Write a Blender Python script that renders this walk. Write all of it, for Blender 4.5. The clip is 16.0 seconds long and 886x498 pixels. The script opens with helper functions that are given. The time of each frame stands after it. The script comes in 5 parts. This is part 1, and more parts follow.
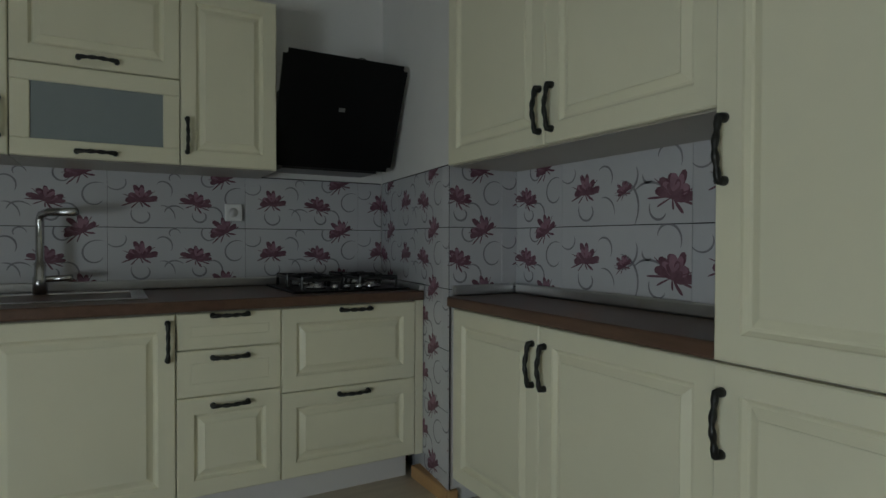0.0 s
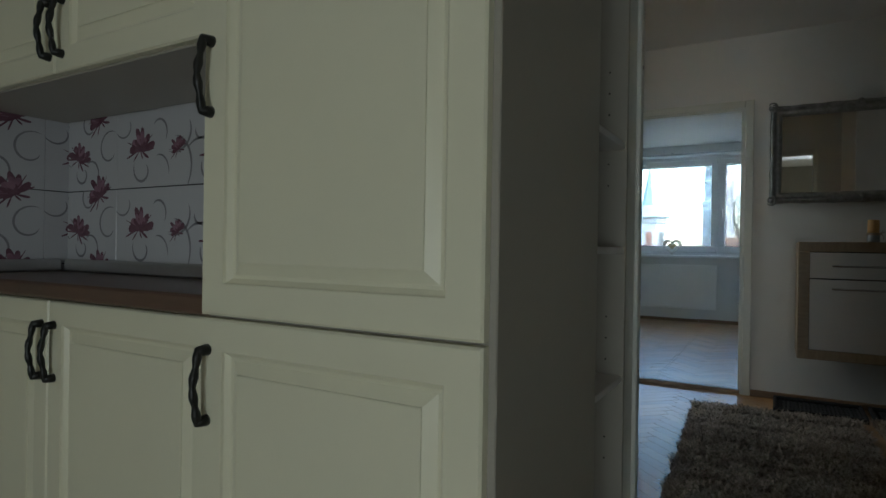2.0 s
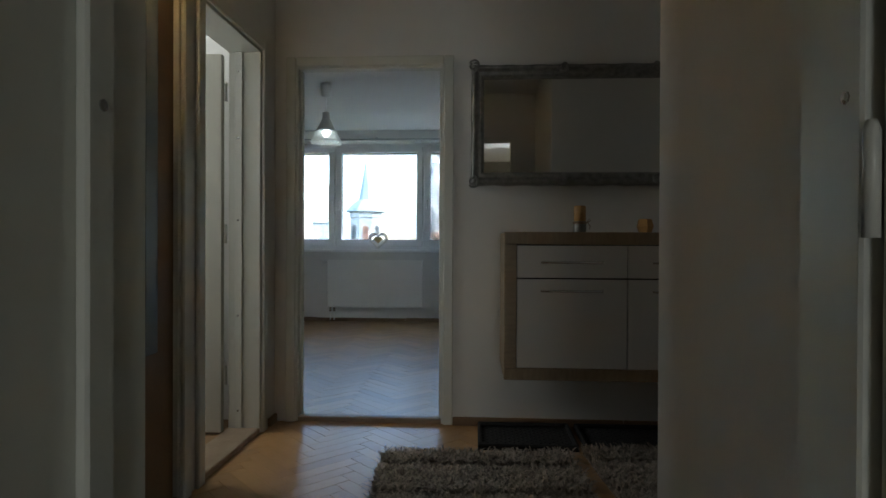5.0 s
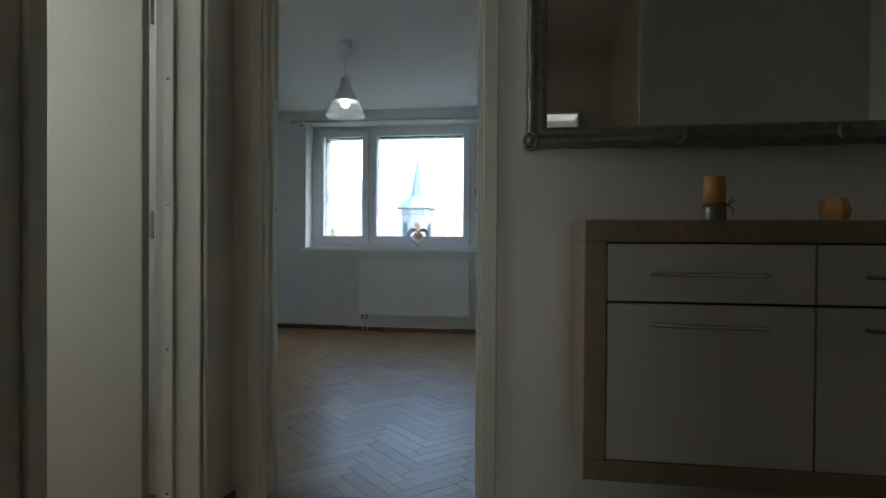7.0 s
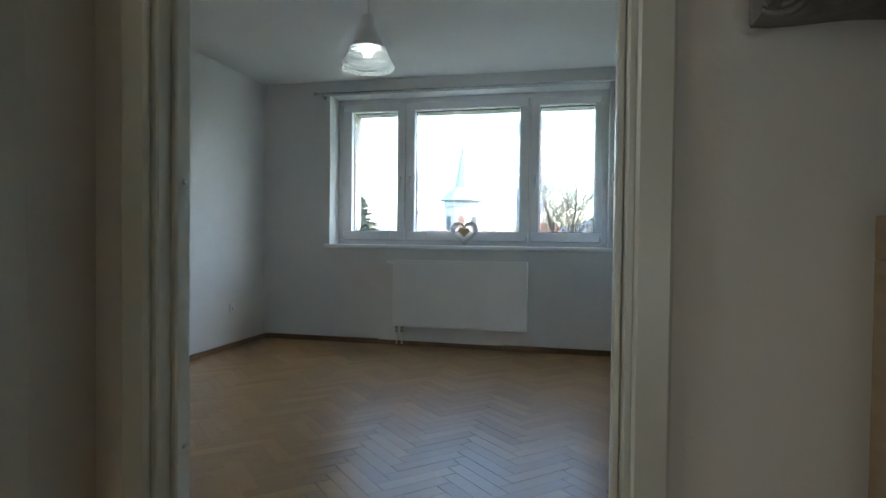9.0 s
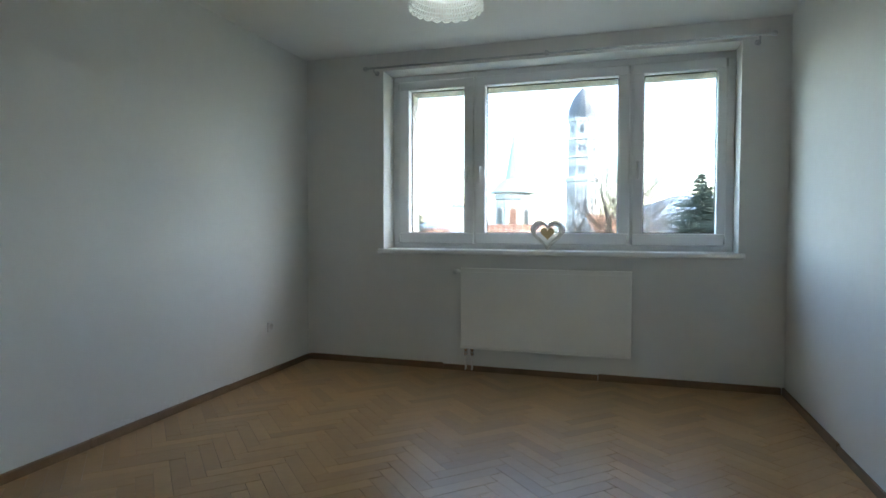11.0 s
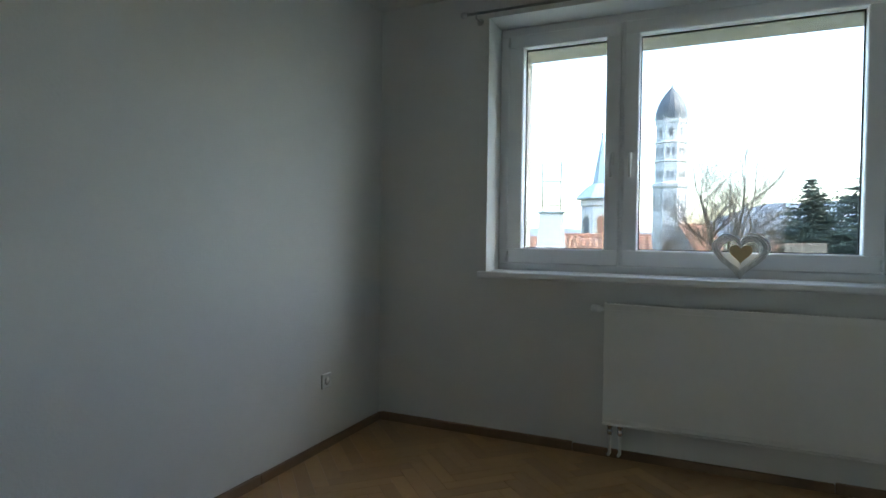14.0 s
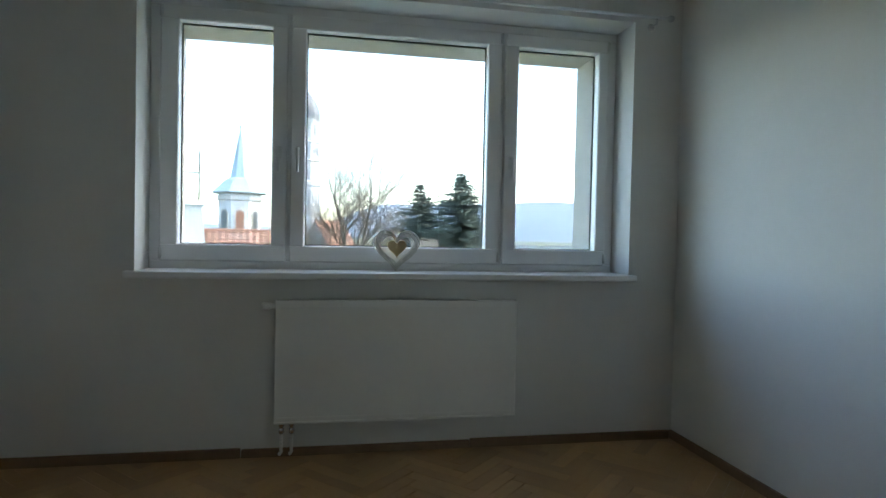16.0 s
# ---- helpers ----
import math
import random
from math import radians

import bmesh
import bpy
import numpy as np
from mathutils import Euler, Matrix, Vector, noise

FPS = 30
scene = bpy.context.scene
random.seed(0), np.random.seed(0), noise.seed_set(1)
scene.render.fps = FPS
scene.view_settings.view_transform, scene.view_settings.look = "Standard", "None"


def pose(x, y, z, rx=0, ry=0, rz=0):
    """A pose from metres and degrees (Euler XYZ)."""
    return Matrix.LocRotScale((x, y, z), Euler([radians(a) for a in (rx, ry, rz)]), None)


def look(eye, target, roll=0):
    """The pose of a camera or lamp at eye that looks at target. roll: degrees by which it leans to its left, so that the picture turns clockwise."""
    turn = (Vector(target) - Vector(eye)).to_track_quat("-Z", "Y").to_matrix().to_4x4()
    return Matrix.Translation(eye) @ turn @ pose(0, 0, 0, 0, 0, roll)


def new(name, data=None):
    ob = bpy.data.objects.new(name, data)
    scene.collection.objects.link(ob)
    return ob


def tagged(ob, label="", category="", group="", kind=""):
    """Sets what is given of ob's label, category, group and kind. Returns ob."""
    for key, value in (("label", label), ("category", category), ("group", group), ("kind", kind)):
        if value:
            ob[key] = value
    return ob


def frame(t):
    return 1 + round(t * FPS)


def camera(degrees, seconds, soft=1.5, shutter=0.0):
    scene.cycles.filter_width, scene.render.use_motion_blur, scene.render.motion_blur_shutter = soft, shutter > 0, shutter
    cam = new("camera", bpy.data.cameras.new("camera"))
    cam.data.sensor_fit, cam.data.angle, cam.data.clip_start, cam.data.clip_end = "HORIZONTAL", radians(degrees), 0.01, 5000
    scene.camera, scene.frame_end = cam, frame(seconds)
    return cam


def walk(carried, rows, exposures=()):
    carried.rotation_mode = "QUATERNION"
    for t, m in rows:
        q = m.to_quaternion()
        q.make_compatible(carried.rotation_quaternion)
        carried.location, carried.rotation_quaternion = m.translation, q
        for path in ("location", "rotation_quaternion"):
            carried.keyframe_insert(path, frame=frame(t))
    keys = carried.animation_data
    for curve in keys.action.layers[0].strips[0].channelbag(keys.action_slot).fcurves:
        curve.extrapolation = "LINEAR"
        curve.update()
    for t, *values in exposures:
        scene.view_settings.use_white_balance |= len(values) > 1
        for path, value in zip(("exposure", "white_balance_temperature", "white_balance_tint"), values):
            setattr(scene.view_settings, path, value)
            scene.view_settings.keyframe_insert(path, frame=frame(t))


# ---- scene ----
cam = camera(74.6, 16.0)
PATH = [
    (0, (0.643, 0.107, 1.101), (1.632, 1.845, 1.073), 0.2),
    (0.5, (0.716, 0.065, 1.071), (1.922, 1.66, 1.044), 0.2),
    (1, (0.806, 0.025, 1.029), (2.209, 1.45, 1.007), 0.3),
    (1.5, (0.914, -0.019, 0.988), (2.501, 1.198, 0.989), 0.7),
    (2, (1.015, -0.039, 0.987), (2.749, 0.957, 0.983), 0.9),
    (2.5, (1.173, -0.011, 0.988), (3.067, 0.632, 0.985), 1.1),
    (3, (1.349, 0.01, 0.973), (3.331, 0.28, 0.979), 0.7),
    (3.5, (1.581, 0.003, 0.988), (3.577, 0.118, 0.985), 0.5),
    (4, (1.796, 0.012, 0.989), (3.794, 0.105, 0.984), 0.5),
    (4.2, (1.913, 0.0, 0.992), (3.911, 0.094, 0.986), 0.4),
    (6.3, (3.06, -0.026, 0.987), (5.054, 0.137, 0.97), 0.4),
    (6.5, (3.194, -0.016, 0.974), (5.186, 0.16, 0.958), 0.4),
    (7, (3.494, -0.015, 0.992), (5.47, 0.292, 0.972), 0.4),
    (7.5, (3.791, 0.057, 0.983), (5.75, 0.457, 0.96), 0.3),
    (8, (4.079, 0.124, 0.989), (6.031, 0.561, 0.964), 0.3),
    (8.2, (4.201, 0.142, 0.983), (6.15, 0.592, 0.96), 0.5),
    (10.3, (5.275, 0.55, 1.108), (7.225, 0.992, 1.039), 0.6),
    (10.5, (5.359, 0.611, 1.108), (7.307, 1.058, 1.038), 0.5),
    (11, (5.536, 0.717, 1.105), (7.443, 1.316, 1.032), 0.1),
    (11.5, (5.71, 0.85, 1.101), (7.507, 1.724, 1.031), -0.0),
    (12, (5.892, 0.954, 1.077), (7.574, 2.033, 1.009), -0.1),
    (12.5, (6.109, 1.067, 1.079), (7.722, 2.249, 1.016), -0.2),
    (13, (6.331, 1.227, 1.099), (7.927, 2.429, 1.03), -0.1),
    (13.5, (6.546, 1.351, 1.129), (8.221, 2.441, 1.073), 0.4),
    (14, (6.775, 1.439, 1.141), (8.594, 2.267, 1.09), 0.7),
    (14.5, (6.875, 1.524, 1.149), (8.811, 2.022, 1.1), 0.9),
    (15, (6.958, 1.58, 1.155), (8.953, 1.724, 1.11), 1.1),
    (15.5, (6.928, 1.593, 1.182), (8.922, 1.438, 1.122), 1.1),
    (16, (6.829, 1.619, 1.135), (8.795, 1.257, 1.09), 1.2),
]
# exposure of the camera
EXPOSURES = [(0, 6.1, 5950, 1), (2, 5.8, 5950, 1), (2.6, 5.75, 6200, 2), (3.3, 5.8, 6550, 6), (4.2, 5.8, 6500, 6), (6.3, 5.7, 6350, 4), (8.2, 5.95, 6350, 4), (10.3, 6.2, 7050, 4), (12, 6.03, 6900, 4), (14, 5.58, 6900, 3), (16, 5.55, 6900, 3)]
walk(cam, [(t, look(eye, target, roll)) for t, eye, target, roll in PATH], EXPOSURES)

# ---- world ----
world = bpy.data.worlds.new("sky")
scene.world = world
world.use_nodes = True
wn = world.node_tree
sky = wn.nodes.new("ShaderNodeTexSky")
sky.sky_type, sky.sun_disc = "NISHITA", False
sky.sun_elevation, sky.sun_rotation = radians(48), radians(180)
sky.air_density, sky.dust_density, sky.ozone_density = 1.0, 2.0, 1.0
back = wn.nodes["Background"]
wn.links.new(sky.outputs[0], back.inputs[0])
back.inputs[1].default_value = 0.15
sun = new("sun", bpy.data.lights.new("sun", "SUN"))
sun.data.energy, sun.data.angle, sun.data.color = 0.5, radians(15), (1.0, 0.96, 0.9)
sun.matrix_world = look((0, 0, 30), (0, 27, 0))
for nm, eye, aim, w, h, watts in (("kitchen_daylight", (-1.70, -0.5, 0.6), (1.0, 0.2, -0.5), 1.1, 0.95, 0.55), ("side_room_daylight", (5.03, 2.6, 1.6), (5.0, 1.0, 1.3), 0.5, 1.3, 0.31)):
    lamp_ob = new(nm, bpy.data.lights.new(nm, "AREA"))
    lamp_ob.data.shape, lamp_ob.data.size, lamp_ob.data.size_y, lamp_ob.data.energy, lamp_ob.data.color = "RECTANGLE", w, h, watts, (0.95, 0.98, 1.0)
    lamp_ob.matrix_world = look(eye, aim)


# ---- materials ----
def shade(name, color, rough=0.5, vary=0.08, scale=6.0, bump=0.0, bump_scale=60.0, metal=0.0, stretch=(1, 1, 1), color2=None, coat=0.0, local=False, island=0.0):
    """A procedural surface: base colour with stains at one scale and grain at another, fine relief."""
    m = bpy.data.materials.new(name)
    m.use_nodes = True
    t = m.node_tree
    p = t.nodes["Principled BSDF"]
    p.inputs["Roughness"].default_value, p.inputs["Metallic"].default_value = rough, metal
    p.inputs["Coat Weight"].default_value, p.inputs["Coat Roughness"].default_value = coat, 0.24
    geo = t.nodes.new("ShaderNodeTexCoord") if local else t.nodes.new("ShaderNodeNewGeometry")
    mp = t.nodes.new("ShaderNodeMapping")
    mp.inputs["Scale"].default_value = stretch
    t.links.new(geo.outputs["Object" if local else "Position"], mp.inputs[0])
    n1, n2 = t.nodes.new("ShaderNodeTexNoise"), t.nodes.new("ShaderNodeTexNoise")
    n1.inputs["Scale"].default_value, n1.inputs["Detail"].default_value = scale, 5
    n2.inputs["Scale"].default_value, n2.inputs["Detail"].default_value = scale * 9, 3
    for n in (n1, n2):
        t.links.new(mp.outputs[0], n.inputs["Vector"])
    add = t.nodes.new("ShaderNodeMath")
    add.operation = "MULTIPLY_ADD"
    add.inputs[1].default_value = 0.35
    t.links.new(n2.outputs[0], add.inputs[0])
    t.links.new(n1.outputs[0], add.inputs[2])
    ramp = t.nodes.new("ShaderNodeValToRGB")
    ramp.color_ramp.elements[0].position, ramp.color_ramp.elements[1].position = 0.4, 0.95
    lo = color2 or tuple(c * (1 - vary) for c in color)
    hi = color if color2 else tuple(min(1, c * (1 + vary * 0.5)) for c in color)
    ramp.color_ramp.elements[0].color, ramp.color_ramp.elements[1].color = (*lo, 1), (*hi, 1)
    t.links.new(add.outputs[0], ramp.inputs[0])
    out = ramp.outputs[0]
    if island:
        info = t.nodes.new("ShaderNodeNewGeometry")
        obj = t.nodes.new("ShaderNodeObjectInfo")
        s1 = t.nodes.new("ShaderNodeMath")
        s1.operation = "ADD"
        t.links.new(info.outputs["Random Per Island"], s1.inputs[0])
        t.links.new(obj.outputs["Random"], s1.inputs[1])
        s2 = t.nodes.new("ShaderNodeMath")
        s2.operation = "FRACT"
        t.links.new(s1.outputs[0], s2.inputs[0])
        rng = t.nodes.new("ShaderNodeMapRange")
        rng.inputs[3].default_value, rng.inputs[4].default_value = 1 - island, 1 + island * 0.6
        t.links.new(s2.outputs[0], rng.inputs[0])
        hsv = t.nodes.new("ShaderNodeHueSaturation")
        t.links.new(rng.outputs[0], hsv.inputs["Value"])
        t.links.new(out, hsv.inputs["Color"])
        out = hsv.outputs[0]
    t.links.new(out, p.inputs["Base Color"])
    rr = t.nodes.new("ShaderNodeMapRange")
    rr.inputs[3].default_value, rr.inputs[4].default_value = max(0.02, rough * 0.85), min(1, rough * 1.15)
    t.links.new(n1.outputs[0], rr.inputs[0])
    t.links.new(rr.outputs[0], p.inputs["Roughness"])
    if bump:
        nb = t.nodes.new("ShaderNodeTexNoise")
        nb.inputs["Scale"].default_value, nb.inputs["Detail"].default_value = bump_scale, 4
        t.links.new(mp.outputs[0], nb.inputs["Vector"])
        b = t.nodes.new("ShaderNodeBump")
        b.inputs["Strength"].default_value, b.inputs["Distance"].default_value = bump, 0.004
        t.links.new(nb.outputs[0], b.inputs["Height"])
        t.links.new(b.outputs[0], p.inputs["Normal"])
    return m


PLASTER = shade("white_wall_paint", (0.78, 0.77, 0.745), 0.7, 0.05, 1.3, 0.25, 90)
PLASTER_HALL = shade("hall_wall_paint", (0.70, 0.68, 0.64), 0.75, 0.05, 1.3, 0.25, 90)
# for kitchen walls out of view: darkened so that they bounce less light
PLASTER_DIM = shade("dimmed_wall_paint", (0.36, 0.34, 0.30), 0.75, 0.05, 1.3, 0.25, 90)
CEILING = shade("ceiling_paint", (0.82, 0.81, 0.79), 0.8, 0.04, 1.0, 0.2, 70)
DOOR_PAINT = shade("glossy_cream_paint", (0.5, 0.485, 0.42), 0.05, 0.04, 2.0, 0.07, 60)
FRAME_PAINT = shade("old_white_frame_paint", (0.66, 0.66, 0.60), 0.34, 0.07, 3.0, 0.2, 40)
CREAM = shade("cream_cabinet_lacquer", (0.77, 0.74, 0.56), 0.38, 0.03, 2.5, 0.03, 60)
# side laminate darkened: the shade on cabinet sides is put into its colour
CARCASS_SHADED = shade("shaded_side_laminate", (0.37, 0.345, 0.29), 0.32, 0.05, 3.0, 0.03, 80)
WALNUT = shade("dark_wood_worktop", (0.115, 0.062, 0.04), 0.33, 0.3, 5, 0.1, 60, stretch=(8, 1, 8))
ALU = shade("brushed_aluminium", (0.55, 0.55, 0.55), 0.35, 0.1, 5, 0.05, 80, metal=0.9)
STEEL = shade("stainless_steel", (0.62, 0.62, 0.62), 0.25, 0.1, 6, metal=1.0)
IRON = shade("dark_cast_handle", (0.035, 0.035, 0.033), 0.38, 0.3, 40, 0.2, 90, metal=0.7)
BLACK_GLASS = shade("black_glass", (0.006, 0.006, 0.006), 0.35, 0.1, 3)
BLACK_IRON = shade("black_enamel", (0.012, 0.012, 0.012), 0.3, 0.2, 20)
BLACK_GLASS.node_tree.nodes["Principled BSDF"].inputs["Specular IOR Level"].default_value = 0.12
FROST = shade("frosted_glass", (0.24, 0.27, 0.28), 0.22, 0.06, 2)
TILE = shade("glazed_white_tile", (0.54, 0.54, 0.56), 0.2, 0.05, 3, island=0.03)
GROUT = shade("dark_grout", (0.05, 0.047, 0.047), 0.9, 0.1, 20, 0.2)
PETAL = shade("mauve_flower_print", (0.115, 0.045, 0.065), 0.22, 0.5, 26, color2=(0.22, 0.125, 0.155))
SWIRL = shade("grey_tendril_print", (0.27, 0.26, 0.28), 0.22, 0.25, 12)
OAK = shade("oiled_oak_block", (0.53, 0.305, 0.13), 0.345, 0.2, 3.0, 0.2, 25, color2=(0.42, 0.23, 0.09), island=0.16)
OAK.node_tree.nodes["Principled BSDF"].inputs["Specular IOR Level"].default_value = 0.8
JOINT = shade("parquet_joint", (0.3, 0.18, 0.085), 0.6, 0.1, 10)
SKIRT = shade("brown_skirting", (0.23, 0.14, 0.075), 0.45, 0.2, 6, 0.15, 40)
LAMINATE = shade("light_floor_laminate", (0.6, 0.52, 0.4), 0.35, 0.2, 4, 0.05, 40, stretch=(1, 6, 1), island=0.12)
SILL_WOOD = shade("worn_door_sill", (0.4, 0.3, 0.21), 0.5, 0.3, 9, 0.3, 40, color2=(0.26, 0.18, 0.12))
PINE = shade("light_wood_trim", (0.5, 0.3, 0.13), 0.45, 0.2, 8)
SONOMA = shade("sonoma_oak_board", (0.36, 0.27, 0.17), 0.5, 0.3, 4, 0.1, 40, stretch=(3, 3, 14), color2=(0.25, 0.18, 0.11))
SONOMA_H = shade("sonoma_oak_board_across", (0.36, 0.27, 0.17), 0.5, 0.3, 4, 0.1, 40, stretch=(3, 14, 3), color2=(0.25, 0.18, 0.11))
SB_WHITE = shade("matt_white_front", (0.66, 0.64, 0.62), 0.5, 0.03, 3)
PVC = shade("white_window_plastic", (0.9, 0.9, 0.9), 0.3, 0.03, 3)
RUBBER = shade("black_rubber", (0.02, 0.02, 0.02), 0.6, 0.2, 20, 0.2)
ENAMEL = shade("white_radiator_enamel", (0.88, 0.87, 0.84), 0.32, 0.04, 3, 0.03, 30)
SILVER = shade("antiqued_silver_frame", (0.25, 0.245, 0.23), 0.42, 0.45, 30, 0.4, 60, metal=0.45)
MIRROR = shade("mirror", (0.75, 0.75, 0.74), 0.02, 0.01, 2, metal=1.0)
STRAND = shade("shaggy_wool", (0.54, 0.47, 0.40), 0.9, 0.4, 7, color2=(0.29, 0.24, 0.195), island=0.45)
RUG_BASE = shade("rug_backing", (0.16, 0.13, 0.1), 0.95, 0.2, 20)
WAX = shade("ochre_candle_wax", (0.55, 0.30, 0.10), 0.5, 0.15, 10)
BARK = shade("bark", (0.15, 0.12, 0.09), 0.9, 0.3, 5, 0.5, 20)
PLASTIC = shade("white_plastic", (0.78, 0.78, 0.77), 0.35, 0.03, 5)
WICKER = shade("white_wicker", (0.72, 0.70, 0.66), 0.7, 0.2, 40, 0.3)
LIGHT_WOOD = shade("pale_wood_heart", (0.55, 0.40, 0.20), 0.6, 0.15, 20)
EXT_WALL = shade("church_pale_render", (0.52, 0.53, 0.54), 0.9, 0.08, 0.4)
EXT_WHITE = shade("far_white_render", (0.65, 0.65, 0.65), 0.9, 0.08, 0.1)
EXT_CREAM = shade("outside_reveal_render", (0.62, 0.58, 0.5), 0.9, 0.08, 4, 0.2)
SLATE = shade("grey_metal_dome", (0.08, 0.095, 0.11), 0.4, 0.3, 0.6)
ZINC = shade("pale_blue_metal_roof", (0.3, 0.39, 0.44), 0.5, 0.15, 0.8)
CLAY = shade("clay_roof_tile", (0.31, 0.155, 0.1), 0.85, 0.35, 2.0, island=0.25)
LOUVRE = shade("brown_louvre", (0.3, 0.15, 0.1), 0.7, 0.2, 3)
NEEDLE = shade("spruce_needles", (0.08, 0.11, 0.085), 0.8, 0.4, 1.2, color2=(0.05, 0.075, 0.06), island=0.3)
TWIG = shade("bare_twigs", (0.13, 0.11, 0.085), 0.9, 0.3, 2)
GRASS = shade("dull_grass", (0.11, 0.12, 0.06), 0.95, 0.4, 0.1)
# distance haze is painted into the hill colour as a pale blue
HILL = shade("haze_tinted_hill", (0.17, 0.22, 0.27), 1.0, 0.2, 0.01)


# the tint is added to darken the bright view outside against the room
def glass(name, tint=(0.36, 0.368, 0.374)):
    m = bpy.data.materials.new(name)
    m.use_nodes = True
    t = m.node_tree
    t.nodes.remove(t.nodes["Principled BSDF"])
    clear, gloss, mix = t.nodes.new("ShaderNodeBsdfTransparent"), t.nodes.new("ShaderNodeBsdfGlossy"), t.nodes.new("ShaderNodeMixShader")
    clear.inputs[0].default_value = (*tint, 1)
    gloss.inputs["Roughness"].default_value = 0.02
    mix.inputs[0].default_value = 0.04
    t.links.new(clear.outputs[0], mix.inputs[1])
    t.links.new(gloss.outputs[0], mix.inputs[2])
    t.links.new(mix.outputs[0], t.nodes["Material Output"].inputs[0])
    return m


def glow(name, color, strength):
    m = bpy.data.materials.new(name)
    m.use_nodes = True
    p = m.node_tree.nodes["Principled BSDF"]
    p.inputs["Emission Color"].default_value, p.inputs["Emission Strength"].default_value = (*color, 1), strength
    return m


GLASS = glass("view_dimming_glass")
BULB = glow("warm_bulb", (1.0, 0.62, 0.25), 0.36)
LED = glow("cool_white_bulb", (0.9, 0.98, 1.0), 0.26)


def lace_cloth():
    """Thin white thread that lets the bulb's light through."""
    m = bpy.data.materials.new("white_lace_thread")
    m.use_nodes = True
    t = m.node_tree
    t.nodes["Principled BSDF"].inputs["Base Color"].default_value = (0.82, 0.84, 0.84, 1)
    thin, mix = t.nodes.new("ShaderNodeBsdfTranslucent"), t.nodes.new("ShaderNodeMixShader")
    thin.inputs[0].default_value = (0.85, 0.88, 0.88, 1)
    t.links.new(t.nodes["Principled BSDF"].outputs[0], mix.inputs[1])
    t.links.new(thin.outputs[0], mix.inputs[2])
    t.links.new(mix.outputs[0], t.nodes["Material Output"].inputs[0])
    return m


LACE = lace_cloth()


# ---- mesh helpers ----
def link(name, bm, mats, parent=None, label="", smooth=False):
    me = bpy.data.meshes.new(name)
    bm.to_mesh(me)
    bm.free()
    for m in mats if isinstance(mats, (list, tuple)) else [mats]:
        me.materials.append(m)
    if smooth:
        for f in me.polygons:
            f.use_smooth = True
    ob = new(name, me)
    if parent is not None:
        ob.parent = parent
    if label:
        ob["label"] = label
    return ob


def part(name, bm, material, parent, label="", smooth=False):
    return link(name, bm, material, parent, label, smooth)


def thing(name, label, category, at=(0, 0, 0), rz=0.0, group="", kind=""):
    e = new(name)
    e.empty_display_size = 0.05
    e.matrix_world = pose(*at, 0, 0, rz)
    return tagged(e, label, category, group, kind)


def box(bm, a, b, bevel=0.0, mat=0, seg=1):
    """A box from corner a to corner b, its edges rounded off."""
    lo, hi = [min(p, q) for p, q in zip(a, b)], [max(p, q) for p, q in zip(a, b)]
    vs = [bm.verts.new((x, y, z)) for x in (lo[0], hi[0]) for y in (lo[1], hi[1]) for z in (lo[2], hi[2])]
    fs = [bm.faces.new([vs[i] for i in q]) for q in ((0, 1, 3, 2), (4, 6, 7, 5), (0, 4, 5, 1), (2, 3, 7, 6), (0, 2, 6, 4), (1, 5, 7, 3))]
    for f in fs:
        f.material_index = mat
    if bevel:
        es = list({e for f in fs for e in f.edges})
        r = bmesh.ops.bevel(bm, geom=es, offset=bevel, segments=seg, affect="EDGES", profile=0.5)
        for f in r["faces"]:
            f.material_index = mat
    return bm


def bx(a, b, bevel=0.0, seg=1):
    return box(bmesh.new(), a, b, bevel, 0, seg)


def lathe(bm, profile, n=24, at=(0, 0, 0), mat=0, axis="z"):
    """A turned shape from (radius, height) pairs."""
    rings = []
    for r, h in profile:
        ring = []
        for i in range(n):
            a = 2 * math.pi * i / n
            v = (r * math.cos(a), r * math.sin(a), h)
            if axis == "x":
                v = (h, v[0], v[1])
            elif axis == "y":
                v = (v[0], h, v[1])
            ring.append(bm.verts.new((at[0] + v[0], at[1] + v[1], at[2] + v[2])))
        rings.append(ring)
    for a, b in zip(rings, rings[1:]):
        for i in range(n):
            f = bm.faces.new((a[i], a[(i + 1) % n], b[(i + 1) % n], b[i]))
            f.material_index = mat
    for ring, r in ((rings[0], profile[0][0]), (rings[-1], profile[-1][0])):
        if r > 1e-4:
            f = bm.faces.new(ring)
            f.material_index = mat
    bmesh.ops.recalc_face_normals(bm, faces=bm.faces[:])
    return bm


def tube(bm, pts, radii, n=8, mat=0):
    """A round bar along points."""
    pts = [Vector(p) for p in pts]
    if isinstance(radii, (int, float)):
        radii = [radii] * len(pts)
    rings, ref = [], None
    for i, p in enumerate(pts):
        d = (pts[min(i + 1, len(pts) - 1)] - pts[max(i - 1, 0)]).normalized()
        if ref is None:
            ref = Vector((0, 0, 1)) if abs(d.z) < 0.9 else Vector((1, 0, 0))
        u = (ref - d * ref.dot(d)).normalized()
        ref = u
        w = d.cross(u)
        rings.append([bm.verts.new(p + (u * math.cos(2 * math.pi * k / n) + w * math.sin(2 * math.pi * k / n)) * radii[i]) for k in range(n)])
    for a, b in zip(rings, rings[1:]):
        for k in range(n):
            f = bm.faces.new((a[k], a[(k + 1) % n], b[(k + 1) % n], b[k]))
            f.material_index = mat
    for ring in (rings[0], rings[-1]):
        bm.faces.new(ring).material_index = mat
    return bm


# ---- structure ----
H = 2.49  # ceiling height


